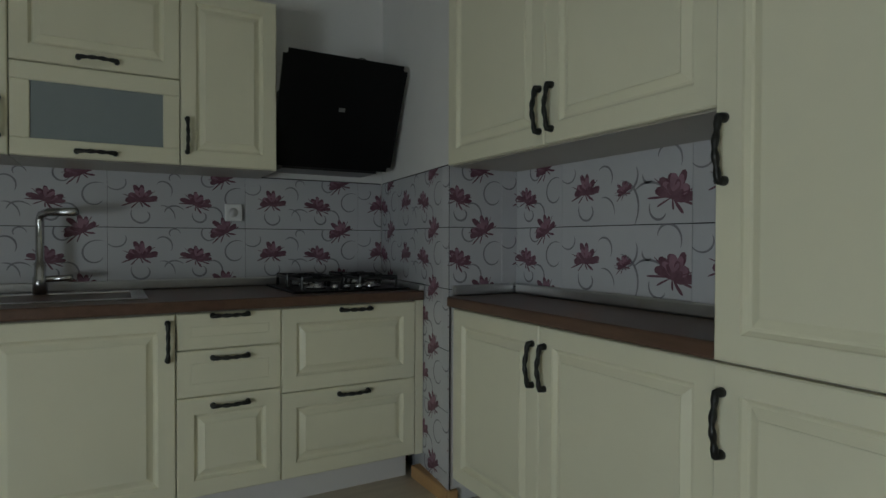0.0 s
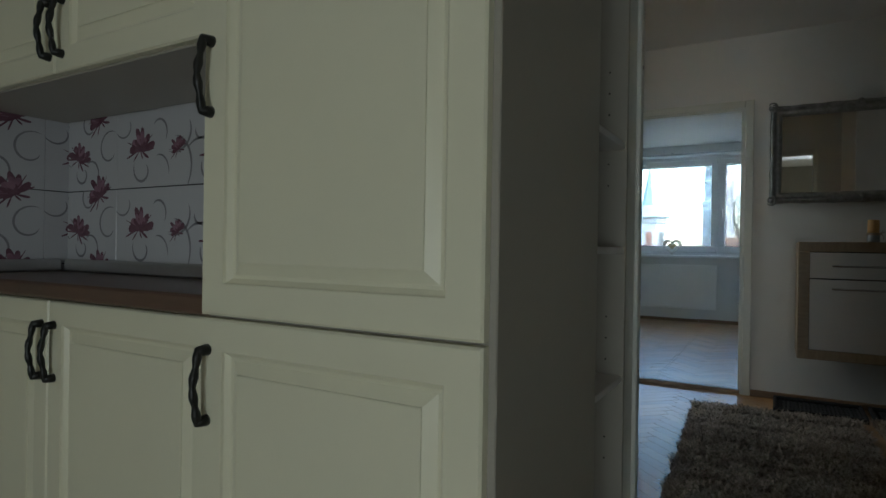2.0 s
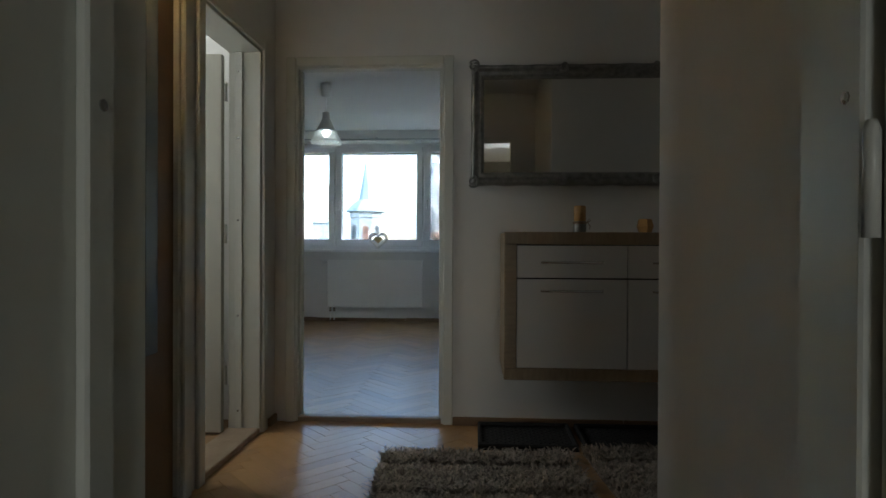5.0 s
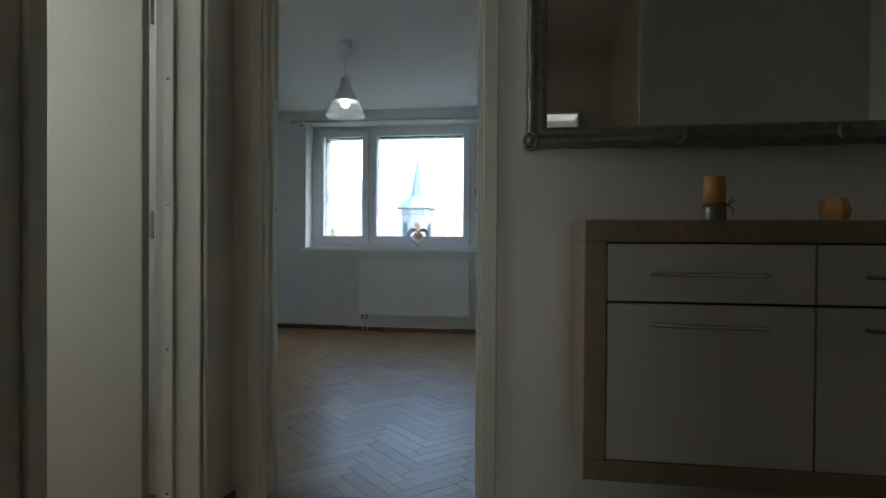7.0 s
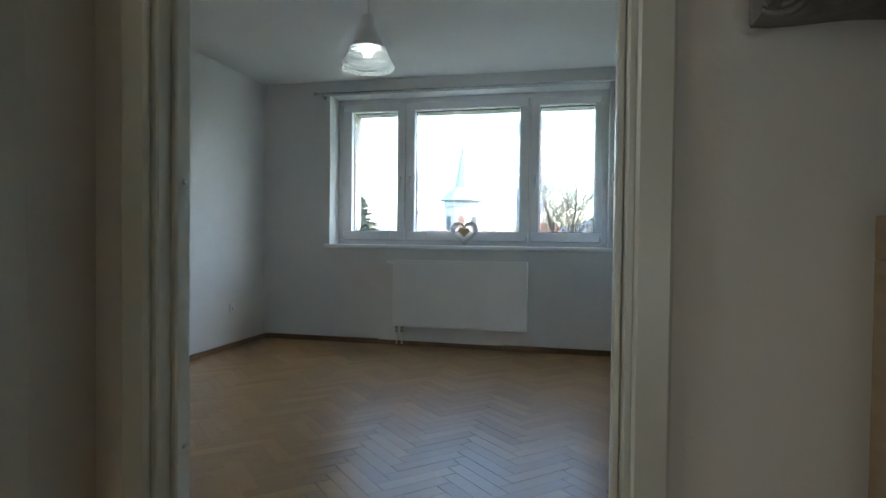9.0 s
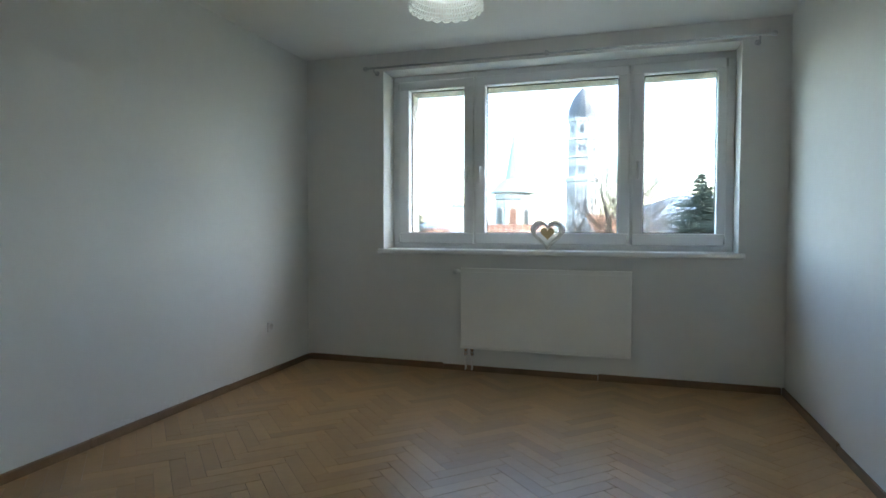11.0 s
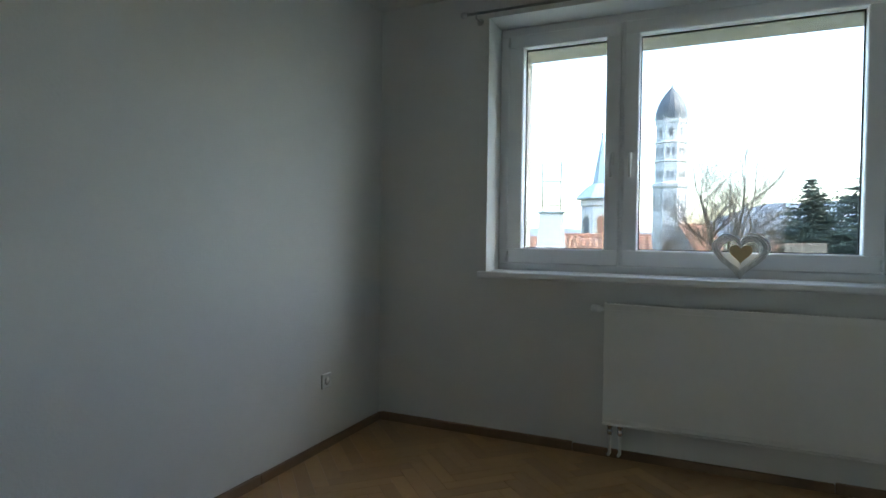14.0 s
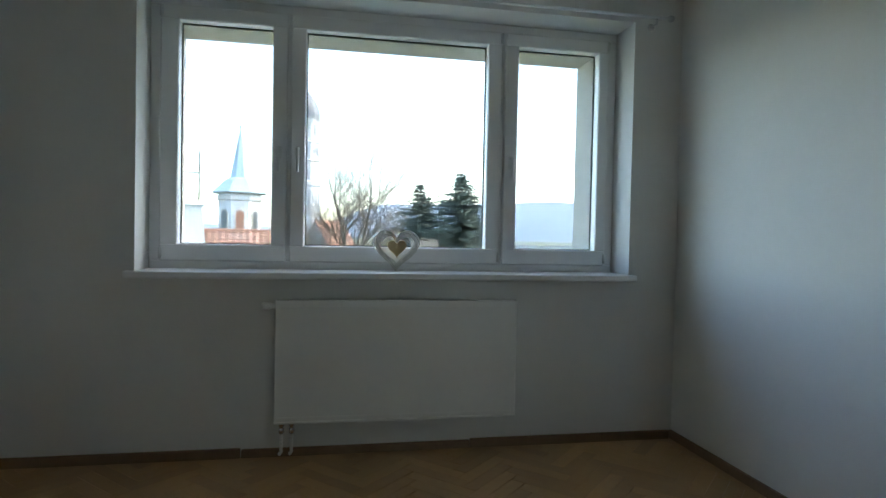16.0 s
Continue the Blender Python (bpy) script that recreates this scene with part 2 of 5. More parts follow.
def wall(name, label, boxes, mat):
    bm = bmesh.new()
    for a, b in boxes:
        box(bm, a, b)
    return tagged(link(name, bm, mat), label, "wall", kind="structure")


KZ = 0.09  # the kitchen floor lies one low step above the hall
KX0, KX1, KY0, KY1 = -1.7, 2.70, -1.3, 2.895  # kitchen
HX0, HX1, HY0, HY1 = 2.96, 5.56, -1.75, 1.115  # hall
LX0, LX1, LY0, LY1 = 5.62, 9.866, -0.30, 3.268  # living room
WX = 10.42  # outer face of the window wall
WY0, WY1, WZ0, WZ1 = -0.008, 2.578, 0.935, 2.352  # window opening

wall("wall_kitchen_north", "white painted kitchen wall behind the cooker", [((KX0 - 0.2, KY1, 0), (KX1, KY1 + 0.2, H))], PLASTER)
# west and south walls are unseen; their dark tone holds back bounced light
wall("wall_kitchen_west", "unseen kitchen wall, darkened to cut bounce light, with a window opening",
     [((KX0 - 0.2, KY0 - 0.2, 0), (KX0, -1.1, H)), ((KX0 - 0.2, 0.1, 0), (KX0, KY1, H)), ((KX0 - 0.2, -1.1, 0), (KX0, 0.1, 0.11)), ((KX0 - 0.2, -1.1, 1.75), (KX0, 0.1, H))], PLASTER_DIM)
wall("wall_kitchen_south", "unseen kitchen wall, darkened to cut bounce light", [((KX0, KY0 - 0.2, 0), (KX1 + 0.164, KY0, H))], PLASTER_DIM)
wall("wall_kitchen_east", "cream painted wall between kitchen and hall with a doorway",
     [((KX1 + 0.165, KY0 - 0.2, 0), (HX0, -0.385, H)), ((KX1, 0.37, 0), (HX0, KY1 + 0.2, H)), ((KX1, -0.385, 2.03), (HX0, 0.37, H)), ((KX1, -1.5, 2.03), (KX1 + 0.164, -0.386, H))], PLASTER_HALL)
bm = bmesh.new()
corners = [(1.77, 2.03), (1.865, KY1), (KX1, KY1), (KX1, 0.935), (2.085, 0.935), (2.085, 2.03)]
lo, hi = ([bm.verts.new((x, y, z)) for x, y in corners] for z in (0, H))
for i in range(6):
    bm.faces.new((lo[i], lo[(i + 1) % 6], hi[(i + 1) % 6], hi[i]))
bmesh.ops.recalc_face_normals(bm, faces=bm.faces[:])
tagged(link("wall_chimney_breast", bm, PLASTER), "white chimney breast beside the worktop", "wall", kind="structure")
wall("wall_hall_left", "cream hall wall with two doorways",
     [((HX0, HY1, 0), (3.72, HY1 + 0.17, H)), ((3.72, HY1, 2.03), (4.52, HY1 + 0.17, H)), ((4.52, HY1, 0), (4.68, HY1 + 0.17, H)), ((4.68, HY1, 2.03), (5.36, HY1 + 0.17, H)), ((5.36, HY1, 0), (HX1, HY1 + 0.17, H))], PLASTER_HALL)
wall("wall_hall_right", "cream hall wall ending in a corner", [((HX0, HY0, 0), (4.2, -0.59, H))], PLASTER_HALL)
wall("wall_hall_south", "cream wall closing the hall recess", [((4.2, HY0 - 0.15, 0), (HX1, HY0, H))], PLASTER_HALL)
wall("wall_hall_end", "white wall between hall and living room with a doorway",
     [((HX1, HY0 - 0.15, 0), (LX0, 0.15, H)), ((HX1, 1.01, 0), (LX0, LY1 + 0.15, H)), ((HX1, 0.15, 2.0), (LX0, 1.01, H))], PLASTER)
wall("wall_side_room", "white walls of a small side room", [((4.3, 2.6, 0), (HX1, 2.75, 0.9)), ((4.3, 2.6, 2.3), (HX1, 2.75, H)), ((4.3, 2.6, 0.9), (4.75, 2.75, 2.3)), ((5.3, 2.6, 0.9), (HX1, 2.75, 2.3)), ((4.15, HY1 + 0.17, 0), (4.3, 2.75, H))], PLASTER)
wall("wall_living_left", "long white living room wall", [((LX0, LY1, 0), (LX1, LY1 + 0.15, H))], PLASTER)
wall("wall_living_right", "long white living room wall", [((LX0, LY0 - 0.15, 0), (LX1, LY0, H))], PLASTER)
wall("wall_window", "white outer wall with a wide window opening",
     [((LX1, LY0 - 0.15, 0), (WX, WY0, H)), ((LX1, WY1, 0), (WX, LY1 + 0.15, H)), ((LX1, WY0, 0), (WX, WY1, WZ0 - 0.035)), ((LX1, WY0, WZ1), (WX, WY1, H))], PLASTER)
for nm, a, b in (("ceiling_kitchen", (KX0 - 0.2, KY0 - 0.2, H), (HX0, KY1 + 0.2, H + 0.15)), ("ceiling_hall", (HX0, HY0 - 0.15, H), (LX0, 3.42, H + 0.15)), ("ceiling_living", (LX0, LY0 - 0.15, H), (WX, LY1 + 0.15, H + 0.15))):
    tagged(link(nm, bx(a, b), CEILING), "plain white painted ceiling", "ceiling", kind="structure")
floor_kitchen = tagged(link("floor_kitchen", bx((KX0 - 0.2, KY0 - 0.2, -0.2), (HX0 - 0.1, KY1 + 0.2, KZ)), LAMINATE), "light wood laminate kitchen floor", "floor", kind="structure")
floor_hall = tagged(link("floor_hall", bx((HX0 - 0.1, HY0 - 0.15, -0.2), (HX1 + 0.03, 2.75, -0.008)), JOINT), "glossy herringbone oak parquet hall floor", "floor", kind="structure")
floor_living = tagged(link("floor_living", bx((HX1 + 0.03, LY0 - 0.15, -0.2), (WX, LY1 + 0.15, -0.008)), JOINT), "glossy light herringbone oak parquet floor", "floor", kind="structure")


# ---- openings ----
def casing(name, label, at, rz, w, h, depth, face=0.075, proud=0.018, sill=True):
    """A painted door lining with its flat architraves. Local x across, y through the wall, origin at the opening's lower left."""
    d = thing(name, label, "door frame", at, rz, kind="structure")
    t = 0.032
    for nm, a, b in (("jamb", (-t, 0, 0), (0, depth, h + t)), ("jamb", (w, 0, 0), (w + t, depth, h + t)), ("head", (0, 0, h), (w, depth, h + t)),
                     ("stop_bead", (0.0005, depth * 0.55, 0), (0.014, depth * 0.55 + 0.04, h)), ("stop_bead", (w - 0.014, depth * 0.55, 0), (w - 0.0005, depth * 0.55 + 0.04, h))):
        part(nm, bx(a, b, 0.003), FRAME_PAINT, d)
    for y0, y1 in ((-proud, 0.0), (depth, depth + proud * 0.4)):
        for nm, a, b in (("architrave", (-face, y0, 0), (-0.012, y1, h + face)), ("architrave", (w + 0.012, y0, 0), (w + face, y1, h + face)), ("architrave_head", (-0.011, y0, h + 0.012), (w + 0.011, y1, h + face))):
            part(nm, bx(a, b, 0.005), FRAME_PAINT, d)
    for z in (0.12, 0.62, 1.12, 1.55, 1.9):
        for x in (0.0145, w - 0.0145):
            s = 1 if x < w / 2 else -1
            bm = lathe(bmesh.new(), [(0.006, 0.0), (0.006, 0.0015 * s), (0.003, 0.003 * s)], 8, (x, depth * 0.55 + 0.02, z), axis="x")
            part("screw", bm, STEEL, d)
    if sill:
        part("threshold", bx((0, 0.0, -0.004), (w, depth, 0.028), 0.006), SILL_WOOD, d, "worn wooden door sill")
    return d


kd = casing("door_frame_1", "old white painted door frame of the kitchen doorway", (KX1, 0.34, 0), -90, 0.69, 2.0, HX0 - KX1, 0.06, sill=False)
for o in list(kd.children):
    xs = [v.co.x for v in o.data.vertices]
    ys = [v.co.y for v in o.data.vertices]
    if min(xs) > 0.6 and max(ys) < 0.27 and not o.name.startswith("screw"):
        bpy.data.objects.remove(o)
part("jamb", bx((0.69, 0.165, 0), (0.724, HX0 - KX1, 2.03), 0.003), FRAME_PAINT, kd)
casing("door_frame_2", "cream painted frame of the living room doorway", (HX1, 0.982, 0), -90, 0.807, 1.975, LX0 - HX1, 0.066)
casing("door_frame_3", "cream painted frame of an open side door", (4.70, HY1, 0), 0, 0.64, 2.0, 0.17, 0.07)


def lever(parent, at, sx=1, sy=-1, mat=None, name="door_handle", ln=0.115):
    """A lever handle on a backplate, sticking out along sy, its lever along sx."""
    x, y, z = at
    bm = box(bmesh.new(), (x - 0.02, y, z - 0.11), (x + 0.02, y + sy * 0.008, z + 0.07), 0.004)
    tube(bm, [(x, y, z), (x, y + sy * 0.05, z), (x + sx * 0.015, y + sy * 0.058, z), (x + sx * 0.06, y + sy * 0.06, z + 0.003), (x + sx * ln, y + sy * 0.058, z - 0.004)], [0.009, 0.009, 0.01, 0.011, 0.008], 10)
    return part(name, bm, mat or IRON, parent, "bronze lever handle", True)


def leaf(name, label, at, rz, w, h=1.985, mat=None, t=0.04, z0=0.008):
    d = thing(name, label, "door", at, rz, kind="structure")
    part("door_leaf", bx((0, -t / 2, z0), (w, t / 2, h), 0.004, 2), mat or DOOR_PAINT, d)
    for z in (0.25, 1.0, 1.75):
        part("hinge", lathe(bmesh.new(), [(0.007, 0), (0.007, 0.09), (0.004, 0.1)], 10, (-0.006, -t / 2 - 0.004, z)), FRAME_PAINT, d, "", True)
    return d


BRASS = shade("bronze_handle", (0.12, 0.07, 0.03), 0.3, 0.2, 30, metal=0.8)
door = leaf("door_1", "glossy cream flush kitchen door standing open", (2.855, -0.378, 0), 190.5, 0.735, z0=KZ + 0.008)
lever(door, (0.70, -0.02, 1.06), -1, -1, BRASS, ln=0.085)
door = leaf("door_2", "white flush door standing open into a side room", (5.325, 1.31, 0), 92, 0.62)
door = leaf("door_3", "closed brown wooden door with a narrow light pane", (4.5, HY1 + 0.04, 0), 180, 0.76, mat=SKIRT)
part("pane", bx((0.12, 0.02, 0.6), (0.2, 0.027, 1.9), 0.002), FROST, door, "narrow frosted pane")
lever(door, (0.69, 0.02, 1.03), -1, 1, STEEL)
casing("door_frame_4", "brown stained frame of the closed door", (3.74, HY1, 0), 0, 0.76, 2.0, 0.17, 0.075)

# living room window
win = thing("window_1", "wide white plastic window of three sashes", "window", (10.12, 0, 0), 0, kind="structure")
fz0, fz1, ft = 0.925, 2.356, 0.055
for nm, a, b in (("frame_rail", (-0.035, WY0, fz0), (0.045, WY1, fz0 + ft)), ("frame_rail", (-0.035, WY0, fz1 - ft), (0.045, WY1, fz1)),
                 ("frame_stile", (-0.035, WY0, fz0 + ft), (0.045, WY0 + ft, fz1 - ft)), ("frame_stile", (-0.035, WY1 - ft, fz0 + ft), (0.045, WY1, fz1 - ft)),
                 ("mullion", (-0.03, 1.866, fz0 + ft), (0.045, 1.89, fz1 - ft)), ("mullion", (-0.03, 0.676, fz0 + ft), (0.045, 0.70, fz1 - ft))):
    part(nm, bx(a, b, 0.004), PVC, win)
for y0, y1, g0, g1, hs in ((WY1 - ft, 1.89, 2.435, 1.965, -1), (1.866, 0.70, 1.79, 0.78, 1), (0.676, WY0 + ft, 0.6, 0.108, 1)):
    sash = part("sash", box(box(box(box(bmesh.new(), (-0.055, y1 - 0.003, fz0 + ft - 0.004), (0.03, y0 + 0.003, 1.066), 0.006), (-0.055, y1 - 0.003, 2.23), (0.03, y0 + 0.003, fz1 - ft + 0.004), 0.006),
                                (-0.055, g0, 1.062), (0.03, y0 + 0.003, 2.234), 0.006), (-0.055, y1 - 0.003, 1.062), (0.03, g1, 2.234), 0.006), PVC, win)
    bm = bmesh.new()
    for a, b in (((0.008, g1 - 0.002, 1.064), (0.016, g0 + 0.002, 1.071)), ((0.008, g1 - 0.002, 2.222), (0.016, g0 + 0.002, 2.232)), ((0.008, g1 - 0.002, 1.07), (0.016, g1 + 0.006, 2.225)), ((0.008, g0 - 0.006, 1.07), (0.016, g0 + 0.002, 2.225))):
        box(bm, a, b)
    part("gasket", bm, RUBBER, sash)
    pane = part("pane", bx((0.018, g1, 1.067), (0.022, g0, 2.229)), GLASS, sash)
    pane.visible_shadow = False
    hy = (g1 + y1) / 2 if hs < 0 else (g0 + y0) / 2
    bm = box(bmesh.new(), (-0.062, hy - 0.014, 1.53), (-0.055, hy + 0.014, 1.6), 0.004)
    tube(bm, [(-0.062, hy, 1.585), (-0.09, hy, 1.585), (-0.098, hy, 1.575), (-0.098, hy, 1.46)], [0.009, 0.008, 0.009, 0.007], 10)
    part("window_handle", bm, PLASTIC, sash, "white turn handle", True)
    for z in (1.02, 2.27):
        part("hinge_cap", lathe(bmesh.new(), [(0.008, 0), (0.008, 0.055)], 10, (-0.06, y0 - 0.004 if hs < 0 else y1 + 0.004, z - 0.03)), PLASTIC, sash, "", True)
# outer reveal strips seen through the panes
for nm, a, b in (("reveal", (10.17, 2.505, 0.96), (10.5, WY1 + 0.05, 2.36)), ("reveal", (10.17, WY0 - 0.05, 0.96), (10.5, 0.062, 2.36)), ("lintel", (10.17, 0.0621, 2.262), (10.5, 2.5049, 2.40))):
    part(nm, bx(tuple(p - q for p, q in zip(a, (10.12, 0, 0))), tuple(p - q for p, q in zip(b, (10.12, 0, 0)))), EXT_CREAM, win, "cream rendered outer reveal")
part("outer_sill", bx((0.05, WY0, 0.93), (0.42, WY1, 0.95), 0.004), ZINC, win, "folded metal outer sill")
tagged(link("window_sill", bx((9.835, WY0 - 0.04, 0.9), (10.085, WY1 + 0.045, 0.936), 0.008, 2), PVC), "white inner window sill board", "window sill", kind="structure")

# kitchen window behind the camera
kw = thing("window_2", "white plastic kitchen window", "window", (KX0 - 0.12, 0.05, 0), 0, kind="structure")
bm = bmesh.new()
for a, b in (((0, -1.15, 0.11), (0.07, 0.05, 0.17)), ((0, -1.15, 1.69), (0.07, 0.05, 1.75)), ((0, -1.15, 0.17), (0.07, -1.09, 1.69)), ((0, -0.01, 0.17), (0.07, 0.05, 1.69)), ((0, -0.58, 0.17), (0.07, -0.52, 1.69))):
    box(bm, a, b, 0.005)
part("window_frame", bm, PVC, kw)
pane = part("pane", bx((0.03, -1.09, 0.17), (0.036, -0.01, 1.69)), FROST, kw, "frosted pane")

sw = thing("window_3", "small frosted side room window", "window", (4.75, 2.64, 0.9), 0, kind="structure")
part("pane", bx((0, 0, 0), (0.55, 0.02, 1.4)), FROST, sw)

# skirtings
def skirting(name, runs, mat=None, h=0.045, t=0.018):
    g = thing(name, "narrow brown wooden skirting strip with worn paint", "skirting", kind="structure")
    for k, (a, b, n) in enumerate(runs):
        a, b, n = Vector((*a, 0)), Vector((*b, 0)), Vector((*n, 0))
        steps = max(1, round((b - a).length / 1.1))
        for i in range(steps):
            p, q = a.lerp(b, i / steps), a.lerp(b, (i + 1) / steps)
            d = (q - p).normalized() * 0.0015
            jut = n * (t + 0.002 * math.sin(7.1 * i + k))
            lo, hi = p + d, q - d + jut
            part("strip", bx((lo.x, lo.y, -0.004), (hi.x, hi.y, h + 0.004 * math.sin(3.3 * i + 2 * k)), 0.004), mat or SKIRT, g)


skirting("skirting_living", [((LX0, LY1), (LX1, LY1), (0, -1)), ((LX1, LY1 - 0.02), (LX1, LY0 + 0.02), (-1, 0)), ((LX0, LY0), (LX1, LY0), (0, 1)), ((LX0, 1.06), (LX0, LY1 - 0.02), (1, 0))])
rng = random.Random(21)
bm = bmesh.new()
for k in range(70):
    x = 7.85 + 0.68 * rng.random() ** 0.8
    z = 0.046 + abs(rng.gauss(0, 0.016))
    r = rng.uniform(0.002, 0.008)
    vs = [bm.verts.new((x + r * 2 * math.cos(a) * rng.uniform(0.5, 1), LY1 - rng.uniform(0.001, 0.004), z + r * math.sin(a) * rng.uniform(0.5, 1))) for a in [2 * math.pi * i / 6 for i in range(6)]]
    top = bm.verts.new((x, LY1 - 0.006, z))
    for i in range(6):
        bm.faces.new((vs[i], vs[(i + 1) % 6], top))
crumbs = tagged(link("plaster_damage", bm, CEILING), "crumbled white plaster above the skirting", "plaster", kind="stuff")
skirting("skirting_hall", [((HX1, 0.11), (HX1, HY0), (-1, 0)), ((HX0 + 0.02, -0.59), (4.2, -0.59), (0, 1)), ((4.2, -0.6), (4.2, HY0), (1, 0)), ((5.45, HY1), (HX1, HY1), (0, -1)), ((HX0 + 0.02, HY1), (3.66, HY1), (0, -1))])
skirting("skirting_chimney", [((1.80, 2.33), (1.77, 2.03), (-1, 0)), ((1.755, 2.03), (1.80, 2.03), (0, -1))], PINE, KZ + 0.05)


# ---- kitchen ----
ROOM = set(bpy.data.objects)
def front_mesh(w, h, t=0.02, stile=0.07, panel=True):
    """A cabinet front in the xz plane that faces -y, with a grooved and raised field."""
    bm = bmesh.new()
    rings = [(0.0, 0.0), (0.0, -t + 0.004), (0.004, -t)]
    if panel:
        rings += [(stile - 0.012, -t), (stile - 0.01, -t + 0.005), (stile - 0.002, -t + 0.013), (stile + 0.004, -t + 0.014), (stile + 0.025, -t + 0.004), (stile + 0.0255, -t + 0.001), (stile + 0.028, -t + 0.0005)]
    else:
        rings += [(0.045, -t), (0.046, -t + 0.001), (0.049, -t + 0.001), (0.05, -t)]
    loops = []
    for d, y in rings:
        loops.append([bm.verts.new(p) for p in ((d, y, d), (w - d, y, d), (w - d, y, h - d), (d, y, h - d))])
    for a, b in zip(loops, loops[1:]):
        for i in range(4):
            bm.faces.new((a[i], a[(i + 1) % 4], b[(i + 1) % 4], b[i]))
    bm.faces.new(loops[-1])
    bm.faces.new(loops[0][::-1])
    bmesh.ops.recalc_face_normals(bm, faces=bm.faces[:])
    return bm


def pull(parent, x, z, horizontal=True, y=-0.02, L=0.14):
    """A dark cast bow handle with beads, two feet and an arch."""
    bm = bmesh.new()
    pts, rad = [], []
    for i in range(29):
        u = i / 28
        s = (u - 0.5) * L
        bow = -0.017 - 0.012 * math.sin(math.pi * u) - 0.0012 * math.cos(4 * math.pi * u)
        pts.append((x + s, y + bow, z) if horizontal else (x, y + bow, z + s))
        rad.append(0.0055 + 0.0028 * abs(math.sin(4 * math.pi * u)) ** 1.4)
    tube(bm, pts, rad, 8)
    for s in (-L / 2 + 0.006, L / 2 - 0.006):
        p = (x + s, y, z) if horizontal else (x, y, z + s)
        lathe(bm, [(0.011, 0.0), (0.010, -0.008), (0.008, -0.022)], 10, p, axis="y")
    return part("handle", bm, IRON, parent, "dark cast metal handle", True)


def cabinet(name, label, at, rz, w, d, z0, z1, fronts, mat=None, category="kitchen cabinet", bottom=False):
    """A cabinet carcass with fronts; fronts: (x0, x1, z0, z1, panel, handles)."""
    c = thing(name, label, category, at, rz, group="cream kitchen units")
    part("body", bx((0, 0.001, z0), (w, d, z1), 0.002), mat or CARCASS_SHADED, c)
    for x0, x1, a, b, kind, handles in fronts:
        g = 0.0015
        f = part("door" if b - a > 0.3 else "drawer_front", front_mesh(x1 - x0 - 2 * g, b - a - 2 * g, panel=kind != "plain"), CREAM, c)
        f.location = (x0 + g, 0, a + g)
        if kind == "glass":
            f.data = link("door_frame_tmp", glass_front(x1 - x0 - 2 * g, b - a - 2 * g), CREAM).data
            bpy.data.objects.remove(bpy.data.objects["door_frame_tmp"])
            part("glass_pane", bx((0.06, -0.012, 0.055), (x1 - x0 - 0.063, -0.006, b - a - 0.06)), FROST, f, "frosted glass pane")
        for hx, hz, hor in handles:
            pull(f, hx - x0 - g, hz - a - g, hor)
    return c


def glass_front(w, h, s=0.062, t=0.02):
    bm = bmesh.new()
    for a, b in (((0, -t, 0), (w, 0, s)), ((0, -t, h - s), (w, 0, h)), ((0, -t, s), (s, 0, h - s)), ((w - s, -t, s), (w, 0, h - s))):
        box(bm, a, b, 0.003)
    return bm


FY = 2.375  # face of the base units on the cooker wall
cabinet("base_cabinet", "cream base cabinet with one large panelled door", (0.225, FY, 0), 0, 0.60, 0.56, 0.2, 0.862, [(0, 0.6, 0.203, 0.86, "panel", [(0.572, 0.765, False)])])
cabinet("base_cabinet", "cream base cabinet with a panelled door under the sink", (-0.375, FY, 0), 0, 0.60, 0.56, 0.2, 0.862, [(0, 0.6, 0.203, 0.86, "panel", [(0.03, 0.765, False)])])
cabinet("drawer_cabinet", "cream base cabinet with three drawers", (0.826, FY, 0), 0, 0.384, 0.56, 0.2, 0.862,
        [(0, 0.384, 0.728, 0.86, "plain", [(0.19, 0.848, True)]), (0, 0.384, 0.56, 0.728, "plain", [(0.19, 0.697, True)]), (0, 0.384, 0.203, 0.56, "panel", [(0.19, 0.526, True)])])
cabinet("drawer_cabinet", "cream base cabinet with two deep panelled drawers", (1.211, FY, 0), 0, 0.594, 0.56, 0.2, 0.862,
        [(0, 0.6, 0.535, 0.86, "panel", [(0.315, 0.842, True)]), (0, 0.6, 0.203, 0.535, "panel", [(0.305, 0.507, True)])])
tagged(link("plinth", bx((-0.375, FY + 0.05, 0), (1.80, FY + 0.068, 0.199), 0.001), SB_WHITE), "grey plinth board under the base cabinets", "plinth")
tagged(link("filler_strip", bx((1.813, FY - 0.015, 0.2), (1.853, FY, 0.862), 0.001), CREAM), "narrow cream filler strip beside the drawers", "filler strip")
UY = 2.64
cabinet("wall_cabinet", "cream wall cabinet with flap door and frosted glass flap", (0.2964, UY, 0), 0, 0.572, 0.32, 1.408, 2.11,
        [(0, 0.572, 1.741, 2.11, "panel", [(0.281, 1.774, True)]), (0, 0.572, 1.41, 1.739, "glass", [(0.274, 1.436, True)])])
cabinet("wall_cabinet", "cream narrow wall cabinet with one panelled door", (0.869, UY, 0), 0, 0.393, 0.32, 1.408, 2.11, [(0, 0.393, 1.41, 2.11, "panel", [(0.026, 1.527, False)])])
cabinet("wall_cabinet", "cream wall cabinet with one panelled door", (-0.305, UY, 0), 0, 0.60, 0.32, 1.408, 2.11, [(0, 0.6, 1.41, 2.11, "panel", [(0.57, 1.538, False)])])


def worktop(name, label, a, b):
    return tagged(link(name, bx(a, b, 0.008, 3), WALNUT), label, "worktop")


